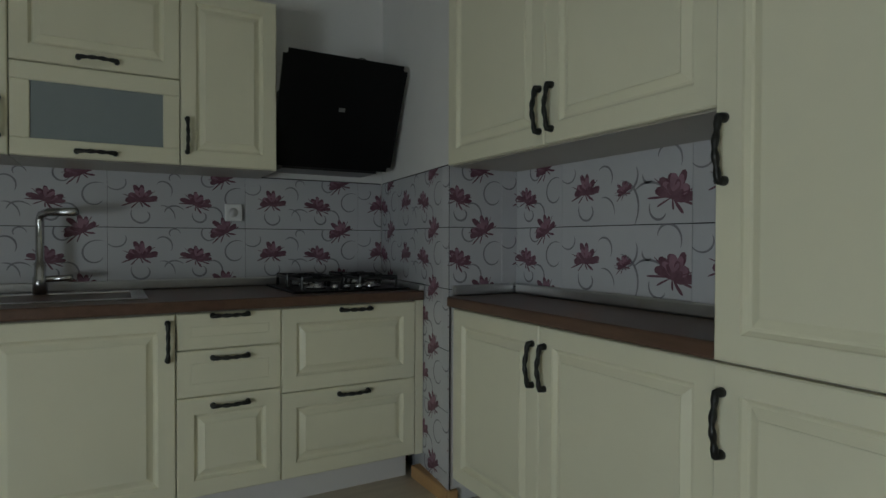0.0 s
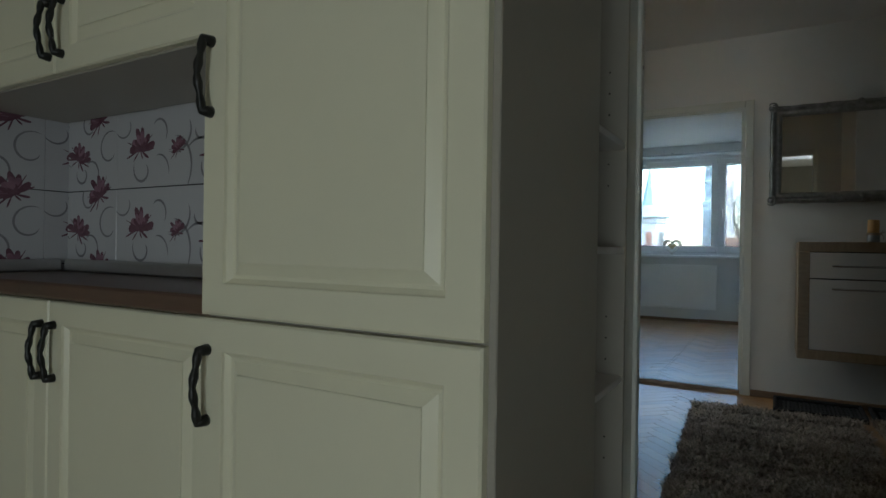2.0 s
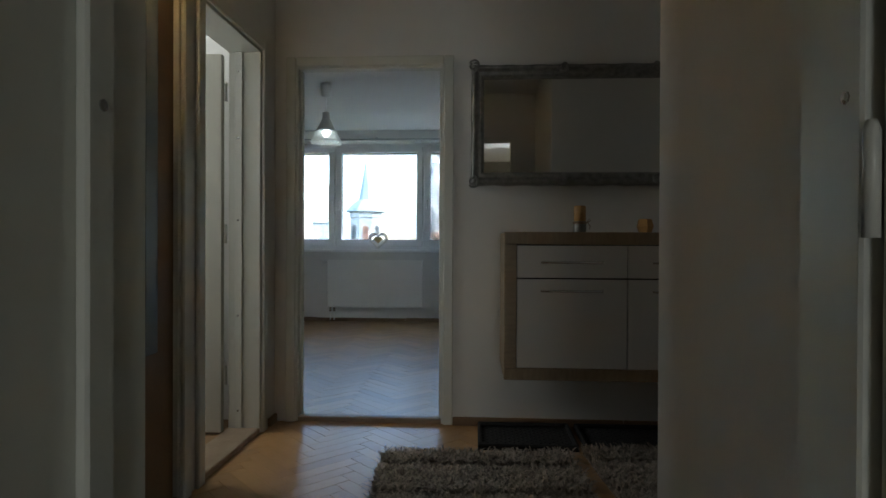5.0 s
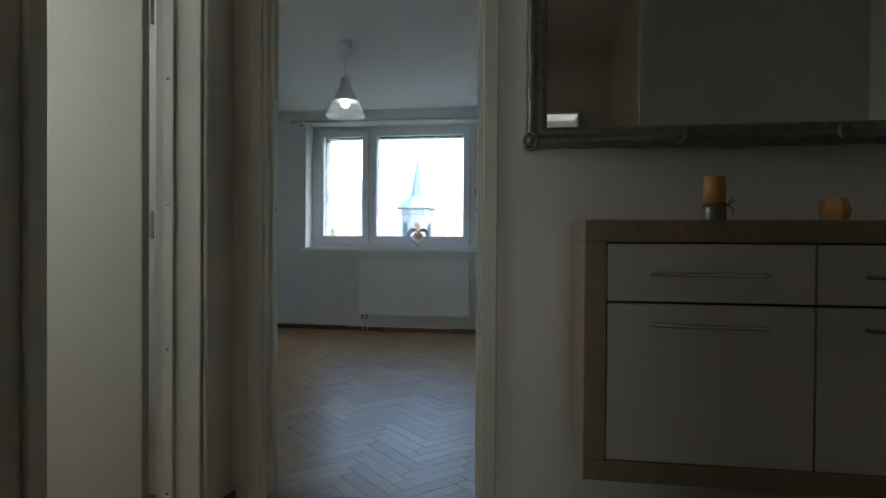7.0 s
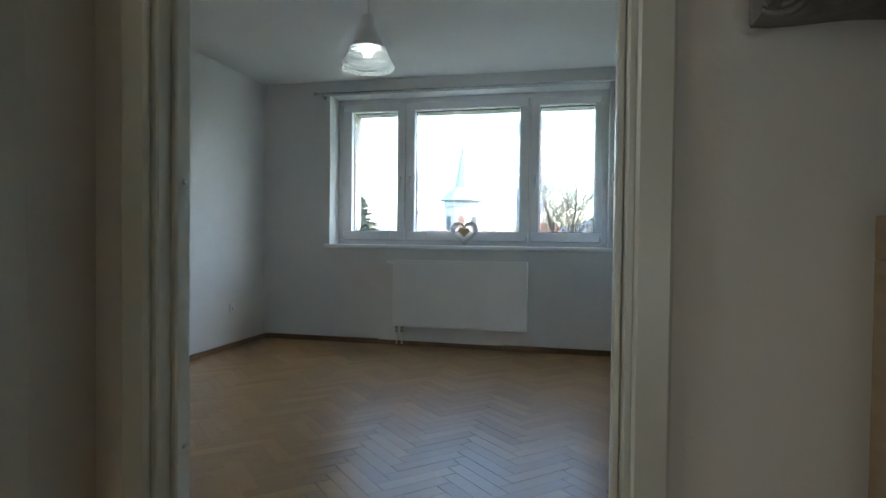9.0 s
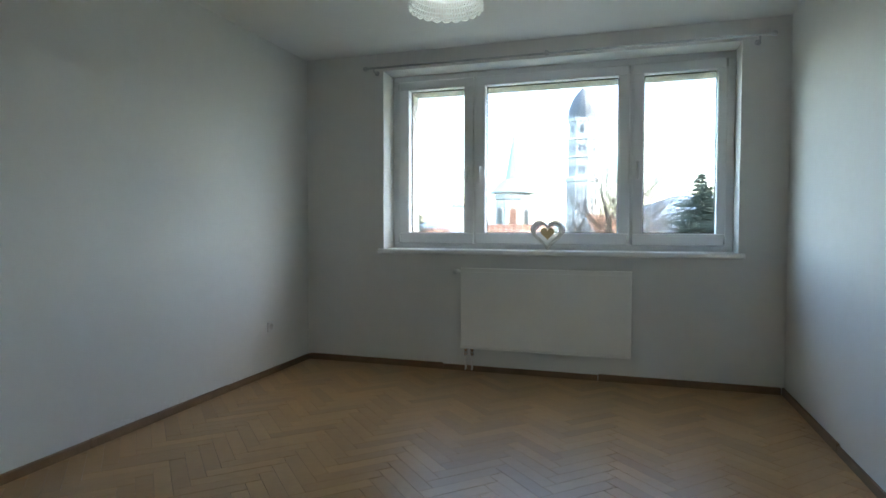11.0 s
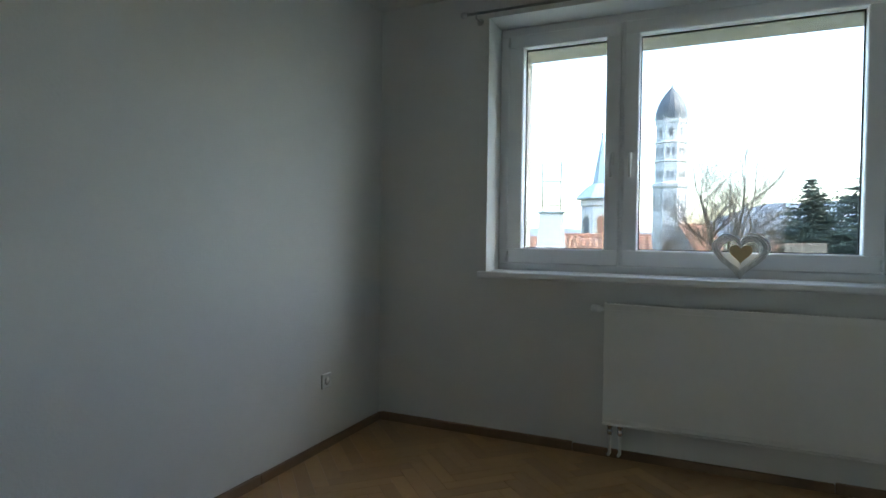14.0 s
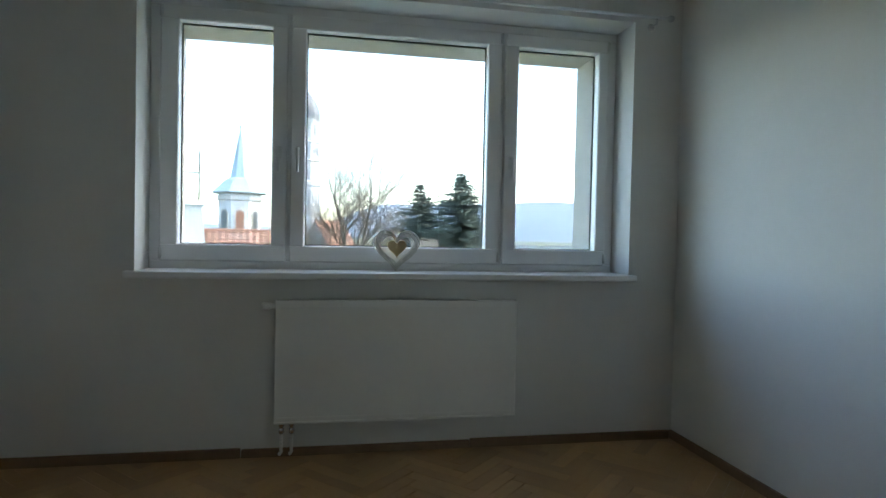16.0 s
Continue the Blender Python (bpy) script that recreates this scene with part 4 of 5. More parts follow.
part("shade", lathe(bmesh.new(), shade_prof + [(0.095, 2.04), (0.077, 2.075), (0.045, 2.135), (0.02, 2.2)], 32), ENAMEL, lamp, "white conical shade", True)
bm = bmesh.new()
N = 72
rows = [(0.097, 2.048), (0.105, 2.026), (0.114, 2.005), (0.124, 1.984), (0.134, 1.966), (0.142, 1.952)]
for i in range(N):
    a0, a1 = 2 * math.pi * i / N, 2 * math.pi * (i + 0.55) / N
    for (r0, z0), (r1, z1) in zip(rows, rows[1:]):
        tube(bm, [(r0 * math.cos(a0), r0 * math.sin(a0), z0), (r1 * math.cos(a1), r1 * math.sin(a1), z1)], 0.0016, 4)
        tube(bm, [(r0 * math.cos(a1), r0 * math.sin(a1), z0), (r1 * math.cos(a0), r1 * math.sin(a0), z1)], 0.0016, 4)
for r, z in rows:
    tube(bm, [(r * math.cos(2 * math.pi * i / 48), r * math.sin(2 * math.pi * i / 48), z) for i in range(49)], 0.0022, 5)
for k in range(22):
    a = 2 * math.pi * k / 22
    cx, cy = 0.142 * math.cos(a), 0.142 * math.sin(a)
    t = (-math.sin(a), math.cos(a))
    tube(bm, [(cx + t[0] * 0.019 * math.cos(b), cy + t[1] * 0.019 * math.cos(b), 1.952 - 0.018 * math.sin(b)) for b in [math.pi * i / 8 for i in range(9)]], 0.0024, 5)
    tube(bm, [(cx + t[0] * 0.01 * math.cos(b), cy + t[1] * 0.01 * math.cos(b), 1.951 - 0.01 * math.sin(b)) for b in [math.pi * i / 6 for i in range(7)]], 0.0018, 4)
part("lace_edge", bm, LACE, lamp, "white crocheted lace edge")
part("bulb", lathe(bmesh.new(), [(0.012, 2.13), (0.014, 2.1), (0.03, 2.06), (0.034, 2.03), (0.02, 2.0), (0, 1.996)], 16), LED, lamp, "lit white bulb", True)


def heart(t, s):
    return (s * 16 * math.sin(t) ** 3 / 16, s * (13 * math.cos(t) - 5 * math.cos(2 * t) - 2 * math.cos(3 * t) - math.cos(4 * t)) / 16)


hrt = thing("wicker_heart", "white wicker heart with a small wooden heart inside", "decoration", (10.04, 1.29, 0.94), 4)
rng = random.Random(5)
bm = bmesh.new()
for k in range(26):
    s, ph = 0.105 + rng.uniform(-0.016, 0.018), rng.uniform(0, 6)
    pts = []
    for i in range(41):
        t = 2 * math.pi * i / 40
        y, z = heart(t, s + 0.007 * math.sin(3 * t + ph))
        pts.append((0.012 * math.sin(5 * t + ph) + rng.uniform(-0.002, 0.002), y + 0.004 * math.sin(4 * t + ph), z + 0.123 + 0.004 * math.cos(6 * t + ph)))
    tube(bm, pts, 0.0025, 5)
part("wicker_ring", bm, WICKER, hrt, "", True)
bm = bmesh.new()
ring = [heart(2 * math.pi * i / 40, 0.052) for i in range(40)]
f0 = [bm.verts.new((-0.02, y, z + 0.125)) for y, z in ring]
f1 = [bm.verts.new((-0.012, y, z + 0.125)) for y, z in ring]
bm.faces.new(f0)
bm.faces.new(f1[::-1])
for i in range(40):
    bm.faces.new((f0[i], f1[i], f1[(i + 1) % 40], f0[(i + 1) % 40]))
bmesh.ops.recalc_face_normals(bm, faces=bm.faces[:])
part("wooden_heart", bm, LIGHT_WOOD, hrt, "plain pale wooden heart")
part("string", tube(bmesh.new(), [(-0.016, 0, 0.155), (-0.01, 0.004, 0.18), (0, 0, 0.2)], 0.0015, 5), SKIRT, hrt)


# ---- outside ----
EYE0 = Vector((6.85, 1.5, 1.16))


def spot(az, dist, z=0.0):
    return (EYE0.x + dist * math.cos(radians(az)), EYE0.y + dist * math.sin(radians(az)), z)


GZ, GD = -9.0, -44.0


def far(name, label, category, az, dist, rz, s):
    """A thing outside, scaled about the eye: at s times the distance and size."""
    t = thing(name, label, category, spot(az, dist * s, EYE0.z * (1 - s)), rz)
    t.scale = (s, s, s)
    return t


bm = bmesh.new()
n = 48
c = bm.verts.new((0, 0, GZ))
prev = None
rings = [[bm.verts.new((r * math.cos(2 * math.pi * i / n), r * math.sin(2 * math.pi * i / n), GZ)) for i in range(n)] for r in (60, 300, 1200, 4800)]
for i in range(n):
    bm.faces.new((c, rings[0][i], rings[0][(i + 1) % n]))
    for a, b in zip(rings, rings[1:]):
        bm.faces.new((a[i], b[i], b[(i + 1) % n], a[(i + 1) % n]))
tagged(link("ground", bm, GRASS), "dull winter grass and streets far below", "ground", kind="structure")


def ring_poly(bm, r, z, n, at, rot=0.0, sq=1.0):
    return [bm.verts.new((at[0] + r * math.cos(2 * math.pi * (i + 0.5) / n + rot), at[1] + r * sq * math.sin(2 * math.pi * (i + 0.5) / n + rot), z)) for i in range(n)]


def stack(profile, n, rot=0.0):
    """A many-sided tower body from (radius, height) pairs, about the origin."""
    bm = bmesh.new()
    rg = [ring_poly(bm, r, z, n, (0, 0), rot) for r, z in profile]
    for a, b in zip(rg, rg[1:]):
        for i in range(n):
            bm.faces.new((a[i], a[(i + 1) % n], b[(i + 1) % n], b[i]))
    bm.faces.new(rg[-1])
    bm.faces.new(rg[0][::-1])
    bmesh.ops.recalc_face_normals(bm, faces=bm.faces[:])
    return bm


def arch(w, h, t=0.12):
    """A round headed panel in the yz plane facing -x."""
    bm = bmesh.new()
    pts = [(-w / 2, 0), (w / 2, 0)] + [(w / 2 * math.cos(a), h - w / 2 + w / 2 * math.sin(a)) for a in [math.pi * i / 10 for i in range(11)]]
    f0 = [bm.verts.new((-t, y, z)) for y, z in pts]
    f1 = [bm.verts.new((t, y, z)) for y, z in pts]
    bm.faces.new(f0)
    bm.faces.new(f1[::-1])
    for i in range(len(pts)):
        j = (i + 1) % len(pts)
        bm.faces.new((f0[i], f1[i], f1[j], f0[j]))
    bmesh.ops.recalc_face_normals(bm, faces=bm.faces[:])
    return bm


# chapel turret with a metal spire
ch = far("chapel", "white octagonal chapel lantern with a pale metal spire", "church", 9.2, 60, 9.5, 0.37)
part("drum", stack([(2.05, GD), (2.05, 4.0), (2.2, 4.1), (2.2, 4.5), (2.05, 4.6), (2.05, 4.9)], 8), EXT_WALL, ch)
part("roof", stack([(2.65, 4.75), (2.65, 4.85), (1.5, 6.0), (0.95, 6.3), (0.9, 6.7), (0.1, 10.9)], 8), ZINC, ch, "pale blue metal spire roof")
part("finial", lathe(bmesh.new(), [(0.05, 10.8), (0.05, 11.1), (0.12, 11.2), (0.12, 11.35), (0.03, 11.4), (0.02, 11.7)], 8), SLATE, ch)
for k, ang in enumerate((-45, 0, 45)):
    a = radians(180 + ang)
    r = 2.05 * math.cos(math.pi / 8)
    m = LOUVRE if ang == 0 else SLATE
    w = part("window", arch(0.95, 2.3, 0.08), [EXT_CREAM], ch)
    w.matrix_local = pose(r * math.cos(a), r * math.sin(a), 0.95, 0, 0, ang)
    g = part("louvre", arch(0.72, 2.05, 0.1), m, w, "dark arched louvre")
    g.location = (0, 0, 0.1)

# tall church tower
tw = far("church_tower", "tall white church tower with a dark ribbed dome", "church", 3.2, 120, 3.5, 0.38)
part("shaft", stack([(3.3, GD), (3.3, 10.2), (3.6, 10.6), (3.6, 11.2), (3.0, 11.5), (3.0, 15.2), (3.25, 15.4), (3.0, 15.7), (2.95, 18.8), (3.2, 19.0), (2.9, 19.3), (2.8, 22.9), (3.0, 23.2), (2.8, 23.5)], 8), EXT_WALL, tw)
dome = [(3.0 * (1 - u ** 2.1) + 0.03, 23.4 + 6.4 * u) for u in [i / 14 for i in range(15)]]
part("dome", stack(dome, 16), SLATE, tw, "dark grey ribbed metal dome")
part("finial", lathe(bmesh.new(), [(0.06, 29.0), (0.06, 29.8), (0.2, 30.0), (0.04, 30.2), (0.03, 31.0)], 8), SLATE, tw)
for i in range(8):
    a = 2 * math.pi * i / 8
    w = part("gable", arch(2.0, 1.9, 0.15), EXT_WALL, tw)
    w.matrix_local = pose(2.72 * math.cos(a), 2.72 * math.sin(a), 22.6, 0, 0, math.degrees(a) + 180)
for z, w0, h0, offs, r in ((20.2, 0.7, 1.7, (0,), 2.85), (16.5, 0.5, 1.5, (-0.45, 0.45), 2.95), (12.2, 0.45, 1.4, (-0.4, 0.4), 3.0), (6.0, 0.2, 3.4, (-0.8, 0, 0.8), 3.3)):
    for ang in (-45, 0, 45):
        for o in offs:
            a = radians(180 + ang)
            rr = r * math.cos(math.pi / 8) - 0.02
            g = part("window", arch(w0, h0, 0.06), SLATE, tw)
            g.matrix_local = pose(rr * math.cos(a) - o * math.sin(a), rr * math.sin(a) + o * math.cos(a), z, 0, 0, ang)


def roof_house(name, label, az, dist, rz, L, D, eave, ridge, rows=9, s=0.62):
    """A house with rendered walls and a pitched clay roof of courses, ridge along local y."""
    h = far(name, label, "house", az, dist, rz, s)
    bm = bmesh.new()
    box(bm, (0, -L / 2, GD), (D, L / 2, eave))
    for s in (-1, 1):
        y = s * L / 2
        f = [bm.verts.new(p) for p in ((0, y, eave), (D, y, eave), (D / 2, y, ridge - 0.05))]
        bm.faces.new(f)
    part("wall", bm, EXT_WALL, h)
    bm = bmesh.new()
    ncol = max(6, int(L / 0.45))
    for side in (0, 1):
        for r in range(rows):
            u0, u1 = r / rows, (r + 1.12) / rows
            for cidx in range(ncol):
                y0, y1 = -L / 2 - 0.2 + (L + 0.4) * cidx / ncol, -L / 2 - 0.2 + (L + 0.4) * (cidx + 0.97) / ncol
                x0, x1 = (-0.4 + (D / 2 + 0.4) * u0, -0.4 + (D / 2 + 0.4) * u1) if side == 0 else (D + 0.4 - (D / 2 + 0.4) * u0, D + 0.4 - (D / 2 + 0.4) * u1)
                z0, z1 = eave - 0.2 + (ridge - eave + 0.2) * u0 + 0.08, eave - 0.2 + (ridge - eave + 0.2) * u1
                ym = (y0 + y1) / 2
                v = [bm.verts.new(p) for p in ((x0, y0, z0), (x0, ym, z0 + 0.09), (x0, y1, z0), (x1, y1, z1), (x1, ym, z1 + 0.09), (x1, y0, z1))]
                bm.faces.new((v[0], v[1], v[4], v[5]))
                bm.faces.new((v[1], v[2], v[3], v[4]))
    part("roof", bm, CLAY, h, "orange clay tile roof")
    part("ridge", tube(bmesh.new(), [(D / 2, -L / 2 - 0.2, ridge), (D / 2, L / 2 + 0.2, ridge)], 0.16, 8), CLAY, h)
    return h


roof_house("house", "house with an orange clay tile roof", 9.7, 44, 9, 8.0, 7.5, -1.6, 1.15, 12, 0.36)
roof_house("house", "small house with a red roof beside the tower", -0.4, 104, 40, 6, 8, -1.5, 3.3, 9, 0.27)
roof_house("house", "low house with a red roof behind the trees", -9.5, 105, -5, 16, 9, -1.2, 1.0, 7)
roof_house("house", "low house with a red roof behind a spruce", 19.5, 90, 20, 14, 9, -1.0, 0.8, 7)

# zinc clad roof turret with an antenna frame
tr = far("roof_turret", "pale metal clad roof turret with an antenna frame", "roof turret", 13.8, 26, 14, 0.5)
bm = bmesh.new()
rg = []
for r, z in ((3.6, -14.0), (0.9, -0.2), (0.6, 0.7), (0.5, 2.1)):
    rg.append([bm.verts.new(p) for p in ((-r, -r, z), (r, -r, z), (r, r, z), (-r, r, z))])
for a, b in zip(rg, rg[1:]):
    for i in range(4):
        bm.faces.new((a[i], a[(i + 1) % 4], b[(i + 1) % 4], b[i]))
bm.faces.new(rg[-1])
part("body", bm, EXT_WALL, tr)
part("cap", bx((-0.6, -0.6, 2.1), (0.6, 0.6, 2.18), 0.02), ZINC, tr)
for z in (0.75, 1.2, 1.65):
    r = 0.6 - 0.1 * (z - 0.7) / 1.4 + 0.012
    part("seam", bx((-r, -r, z), (r, r, z + 0.02)), ZINC, tr)
for y in (-0.4, 0.4):
    part("post", tube(bmesh.new(), [(0, y, 2.18), (0, y, 4.4)], 0.03, 6), IRON, tr)
    for z in (2.6, 3.2, 3.8, 4.2):
        part("clamp", bx((-0.04, y - 0.05, z), (0.04, y + 0.05, z + 0.05)), IRON, tr)
for z in (2.45, 3.5):
    part("cross_bar", tube(bmesh.new(), [(0, -0.4, z), (0, 0.4, z)], 0.024, 6), IRON, tr)
part("cable", tube(bmesh.new(), [(0, -0.38, 3.45), (0, -0.15, 3.3), (0, 0.05, 3.4), (0, 0.2, 3.1), (0, 0.0, 2.9), (0, 0.02, 2.5)], 0.018, 5), IRON, tr)


def branch(bm, p, d, length, r, depth, rng):
    pts, rad = [p], [r]
    q, v = Vector(p), Vector(d).normalized()
    segs = 5
    for i in range(segs):
        v = (v + Vector((rng.uniform(-1, 1), rng.uniform(-1, 1), rng.uniform(-0.6, 0.9))) * 0.22).normalized()
        q = q + v * length / segs
        pts.append(tuple(q))
        rad.append(r * (1 - 0.62 * (i + 1) / segs))
    tube(bm, pts, rad, 6 if depth > 2 else 3)
    if depth == 0:
        return
    for i in range(2, segs + 1):
        for _ in range(2 if depth > 1 else 1 + (i > 3)):
            a = rng.uniform(0, 2 * math.pi)
            side = Vector((math.cos(a), math.sin(a), rng.uniform(0.1, 0.9)))
            branch(bm, pts[i], v * 0.5 + side * 0.8, length * rng.uniform(0.42, 0.66), rad[i] * 0.62, depth - 1, rng)


def bare_tree(label, az, dist, height, seed, depth=4, r=0.22, s=0.72):
    t = far("tree", label, "tree", az, dist, 0, s)
    rng = random.Random(seed)
    bm = bmesh.new()
    tube(bm, [(0, 0, GD), (0.2, 0.1, GZ / 2), (0.1, -0.1, -2.6)], [r * 1.5, r * 1.25, r], 8)
    part("trunk", bm, BARK, t, "", True)
    bm = bmesh.new()
    for k in range(4):
        a = 2 * math.pi * k / 4 + seed
        branch(bm, (0.1, -0.1, -2.7), (0.48 * math.cos(a), 0.48 * math.sin(a), 1.2 + 0.3 * k), height * (0.5 + 0.1 * k), r * 0.6, depth, rng)
    part("crown", bm, TWIG, t, "bare winter branches")


bare_tree("bare leafless tree with crooked branches", -0.9, 42, 9.4, 11, 4, 0.26, 0.55)
bare_tree("smaller bare leafless tree", -3.9, 46, 4.8, 7, 4, 0.15, 0.55)
bare_tree("bare leafless tree in front of the tower", 2.0, 62, 4.8, 4, 4, 0.13, 0.38)
bare_tree("bare leafless tree beside the tower", 3.8, 70, 4.6, 9, 4, 0.13, 0.36)


def spruce(label, az, dist, top, width, seed, s=0.75):
    """A spruce: a straight trunk and drooping tiers of needle sprays."""
    t = far("spruce", label, "tree", az, dist, 0, s)
    part("trunk", tube(bmesh.new(), [(0, 0, GD), (0, 0, top * 0.3), (0, 0, top)], [0.22, 0.13, 0.02], 8), BARK, t, "", True)
    rng = np.random.default_rng(seed)
    vs, fs = [], []
    z = top - 0.15
    while z > -6:
        u = (top - z) / (top + 6)
        reach = width * (0.05 + 1.75 * u) * (0.85 + 0.3 * rng.random())
        for k in range(int(10 + 24 * u)):
            a = rng.random() * 2 * np.pi
            ln = reach * (0.5 + 0.7 * rng.random())
            dx, dy = np.cos(a), np.sin(a)
            zk = z + 0.5 * u * (rng.random() - 0.5) + 0.08 * rng.random()
            sag = 0.12 + 0.3 * rng.random()
            steps = max(3, int(ln / 0.2))
            for s in range(steps):
                f = (s + rng.random()) / steps
                bz = zk - sag * ln * f + 0.2 * ln * f * f
                for side in (-1, 1, 0):
                    sp = 0.38 * (1 - 0.55 * f) * (0.7 + 0.6 * rng.random())
                    ex = dx * 0.6 - side * dy * 0.9
                    ey = dy * 0.6 + side * dx * 0.9
                    p0 = np.array((dx * ln * f, dy * ln * f, bz))
                    p1 = p0 + np.array((ex * sp, ey * sp, -0.18 * sp - (0.10 * rng.random() if side else 0.02)))
                    w = 0.075
                    i = len(vs)
                    vs += [tuple(p0 + (0, 0, w)), tuple(p1), tuple(p0 - (dy * w * 0.6, -dx * w * 0.6, w))]
                    fs.append((i, i + 1, i + 2))
        z -= 0.15 + 0.12 * rng.random()
    me = bpy.data.meshes.new("crown")
    me.from_pydata(vs, [], fs)
    me.materials.append(NEEDLE)
    o = new("crown", me)
    o.parent = t
    o["label"] = "drooping dark green needle sprays"


spruce("dark green spruce among the roofs", -7.9, 48, 5.35, 4.6, 1)
spruce("taller dark green spruce", -11.9, 45, 6.0, 5.2, 2)
spruce("dark green spruce near the roofs", 20.6, 50, 4.8, 3.2, 3)

# far hills and pale buildings
def hill(name, dist, a0, a1, heights, mat, depth=300):
    bm = bmesh.new()
    n = 60
    rows = []
    for j, (off, k) in enumerate(((0, 0.0), (depth * 0.5, 0.62), (depth, 1.0), (depth * 2, 0.7))):
        row = []
        for i in range(n + 1):
            az = a0 + (a1 - a0) * i / n
            u = i / n * (len(heights) - 1)
            b = min(int(u), len(heights) - 2)
            f = u - b
            f = f * f * (3 - 2 * f)
            hh = (heights[b] * (1 - f) + heights[b + 1] * f) * k
            hh += k * 9 * noise.noise((i * 0.45, j * 3.1, dist)) + k * 5 * noise.noise((i * 1.7, j * 1.1, dist))
            x, y, _ = spot(az, dist + off)
            row.append(bm.verts.new((x, y, GZ - 1 + hh)))
        rows.append(row)
    for a, b in zip(rows, rows[1:]):
        for i in range(n):
            bm.faces.new((a[i], a[i + 1], b[i + 1], b[i]))
    bmesh.ops.recalc_face_normals(bm, faces=bm.faces[:])
    tagged(link(name, bm, mat, smooth=True), "wooded hill on the horizon, blue haze painted into its colour", "hill", kind="structure")


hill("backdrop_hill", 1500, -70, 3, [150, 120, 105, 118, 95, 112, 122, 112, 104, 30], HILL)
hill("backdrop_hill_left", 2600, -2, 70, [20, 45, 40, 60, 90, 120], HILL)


def block(label, az, dist, w, h, floors, cols):
    b = thing("apartment_building", label, "building", spot(az, dist, 0), az)
    part("wall", bx((0, -w / 2, GZ), (10, w / 2, h)), EXT_WHITE, b)
    part("roof", bx((-0.3, -w / 2 - 0.3, h), (10.3, w / 2 + 0.3, h + 0.4)), SLATE, b)
    for i in range(floors):
        for j in range(cols):
            y = -w / 2 + w * (j + 0.5) / cols
            part("window", bx((-0.06, y - 0.6, h - 2.2 - 2.8 * i), (0.02, y + 0.6, h - 0.9 - 2.8 * i)), SLATE, b)


block("pale low apartment block far away", -19.4, 250, 22, -2.6, 2, 7)
block("white flat roofed hall far away", -22.3, 240, 14, -2.2, 2, 5)
block("pale low building far away", -25.5, 260, 24, -2.9, 2, 7)


# ---- tiles, one by one ----
TW, TH = 0.551, 0.242


def petal(bm, cx, cy, ang, ln, wd, z, mat):
    c, s = math.cos(ang), math.sin(ang)
    vs = []
    for i in range(12):
        t = 2 * math.pi * i / 12
        u, v = ln * (0.5 + 0.5 * math.cos(t)), wd * math.sin(t) * (0.65 + 0.35 * math.cos(t + 0.6))
        vs.append(bm.verts.new((cx + u * c - v * s, cy + u * s + v * c, z)))
    bm.faces.new(vs).material_index = mat


def curl(bm, cx, cy, r, a0, a1, w, z, shrink=0.5):
    prev = None
    for i in range(17):
        u = i / 16
        a = radians(a0 + (a1 - a0) * u)
        rr = r * (1 - shrink * u)
        ww = w * (math.sin(math.pi * u) ** 0.6) * 0.5 + 0.0003
        cur = [bm.verts.new((cx + (rr + k * ww) * math.cos(a), cy + (rr + k * ww) * math.sin(a), z)) for k in (-1, 1)]
        if prev:
            bm.faces.new((prev[0], cur[0], cur[1], prev[1])).material_index = 2
        prev = cur


def flower(bm, cx, cy, s, seed, tilt=0.0):
    """A printed lotus: a fan of broad petals, a paler heart, side leaves and strokes below."""
    rng = random.Random(seed)
    z = 0.0062

    def fan(n, spread, l0, l1, w, mat, dx=0.0, dy=0.0):
        nonlocal z
        for k in range(n):
            a = radians(90 + tilt + spread * (2 * (k + rng.uniform(-0.2, 0.2)) / max(1, n - 1) - 1))
            z += 0.00004
            petal(bm, cx + dx * s, cy + dy * s, a, s * rng.uniform(l0, l1), s * w * rng.uniform(0.8, 1.2), z, mat)

    fan(6, 80, 0.8, 1.2, 0.27, 1, 0, -0.3)
    fan(4, 50, 0.7, 0.95, 0.25, 3, 0, -0.3)
    fan(5, 75, 0.45, 0.8, 0.17, 1, 0.05, -0.4)
    fan(2, 25, 0.35, 0.5, 0.13, 3, 0, -0.1)
    for a, ln, w in ((-8, 1.1, 0.07), (192, 1.2, 0.07), (-42, 0.8, 0.1), (-75, 0.5, 0.07), (218, 0.8, 0.06), (150, 1.15, 0.04), (28, 1.2, 0.04)):
        z += 0.00004
        petal(bm, cx, cy - 0.3 * s, radians(a + tilt), s * ln, s * w, z, 1)


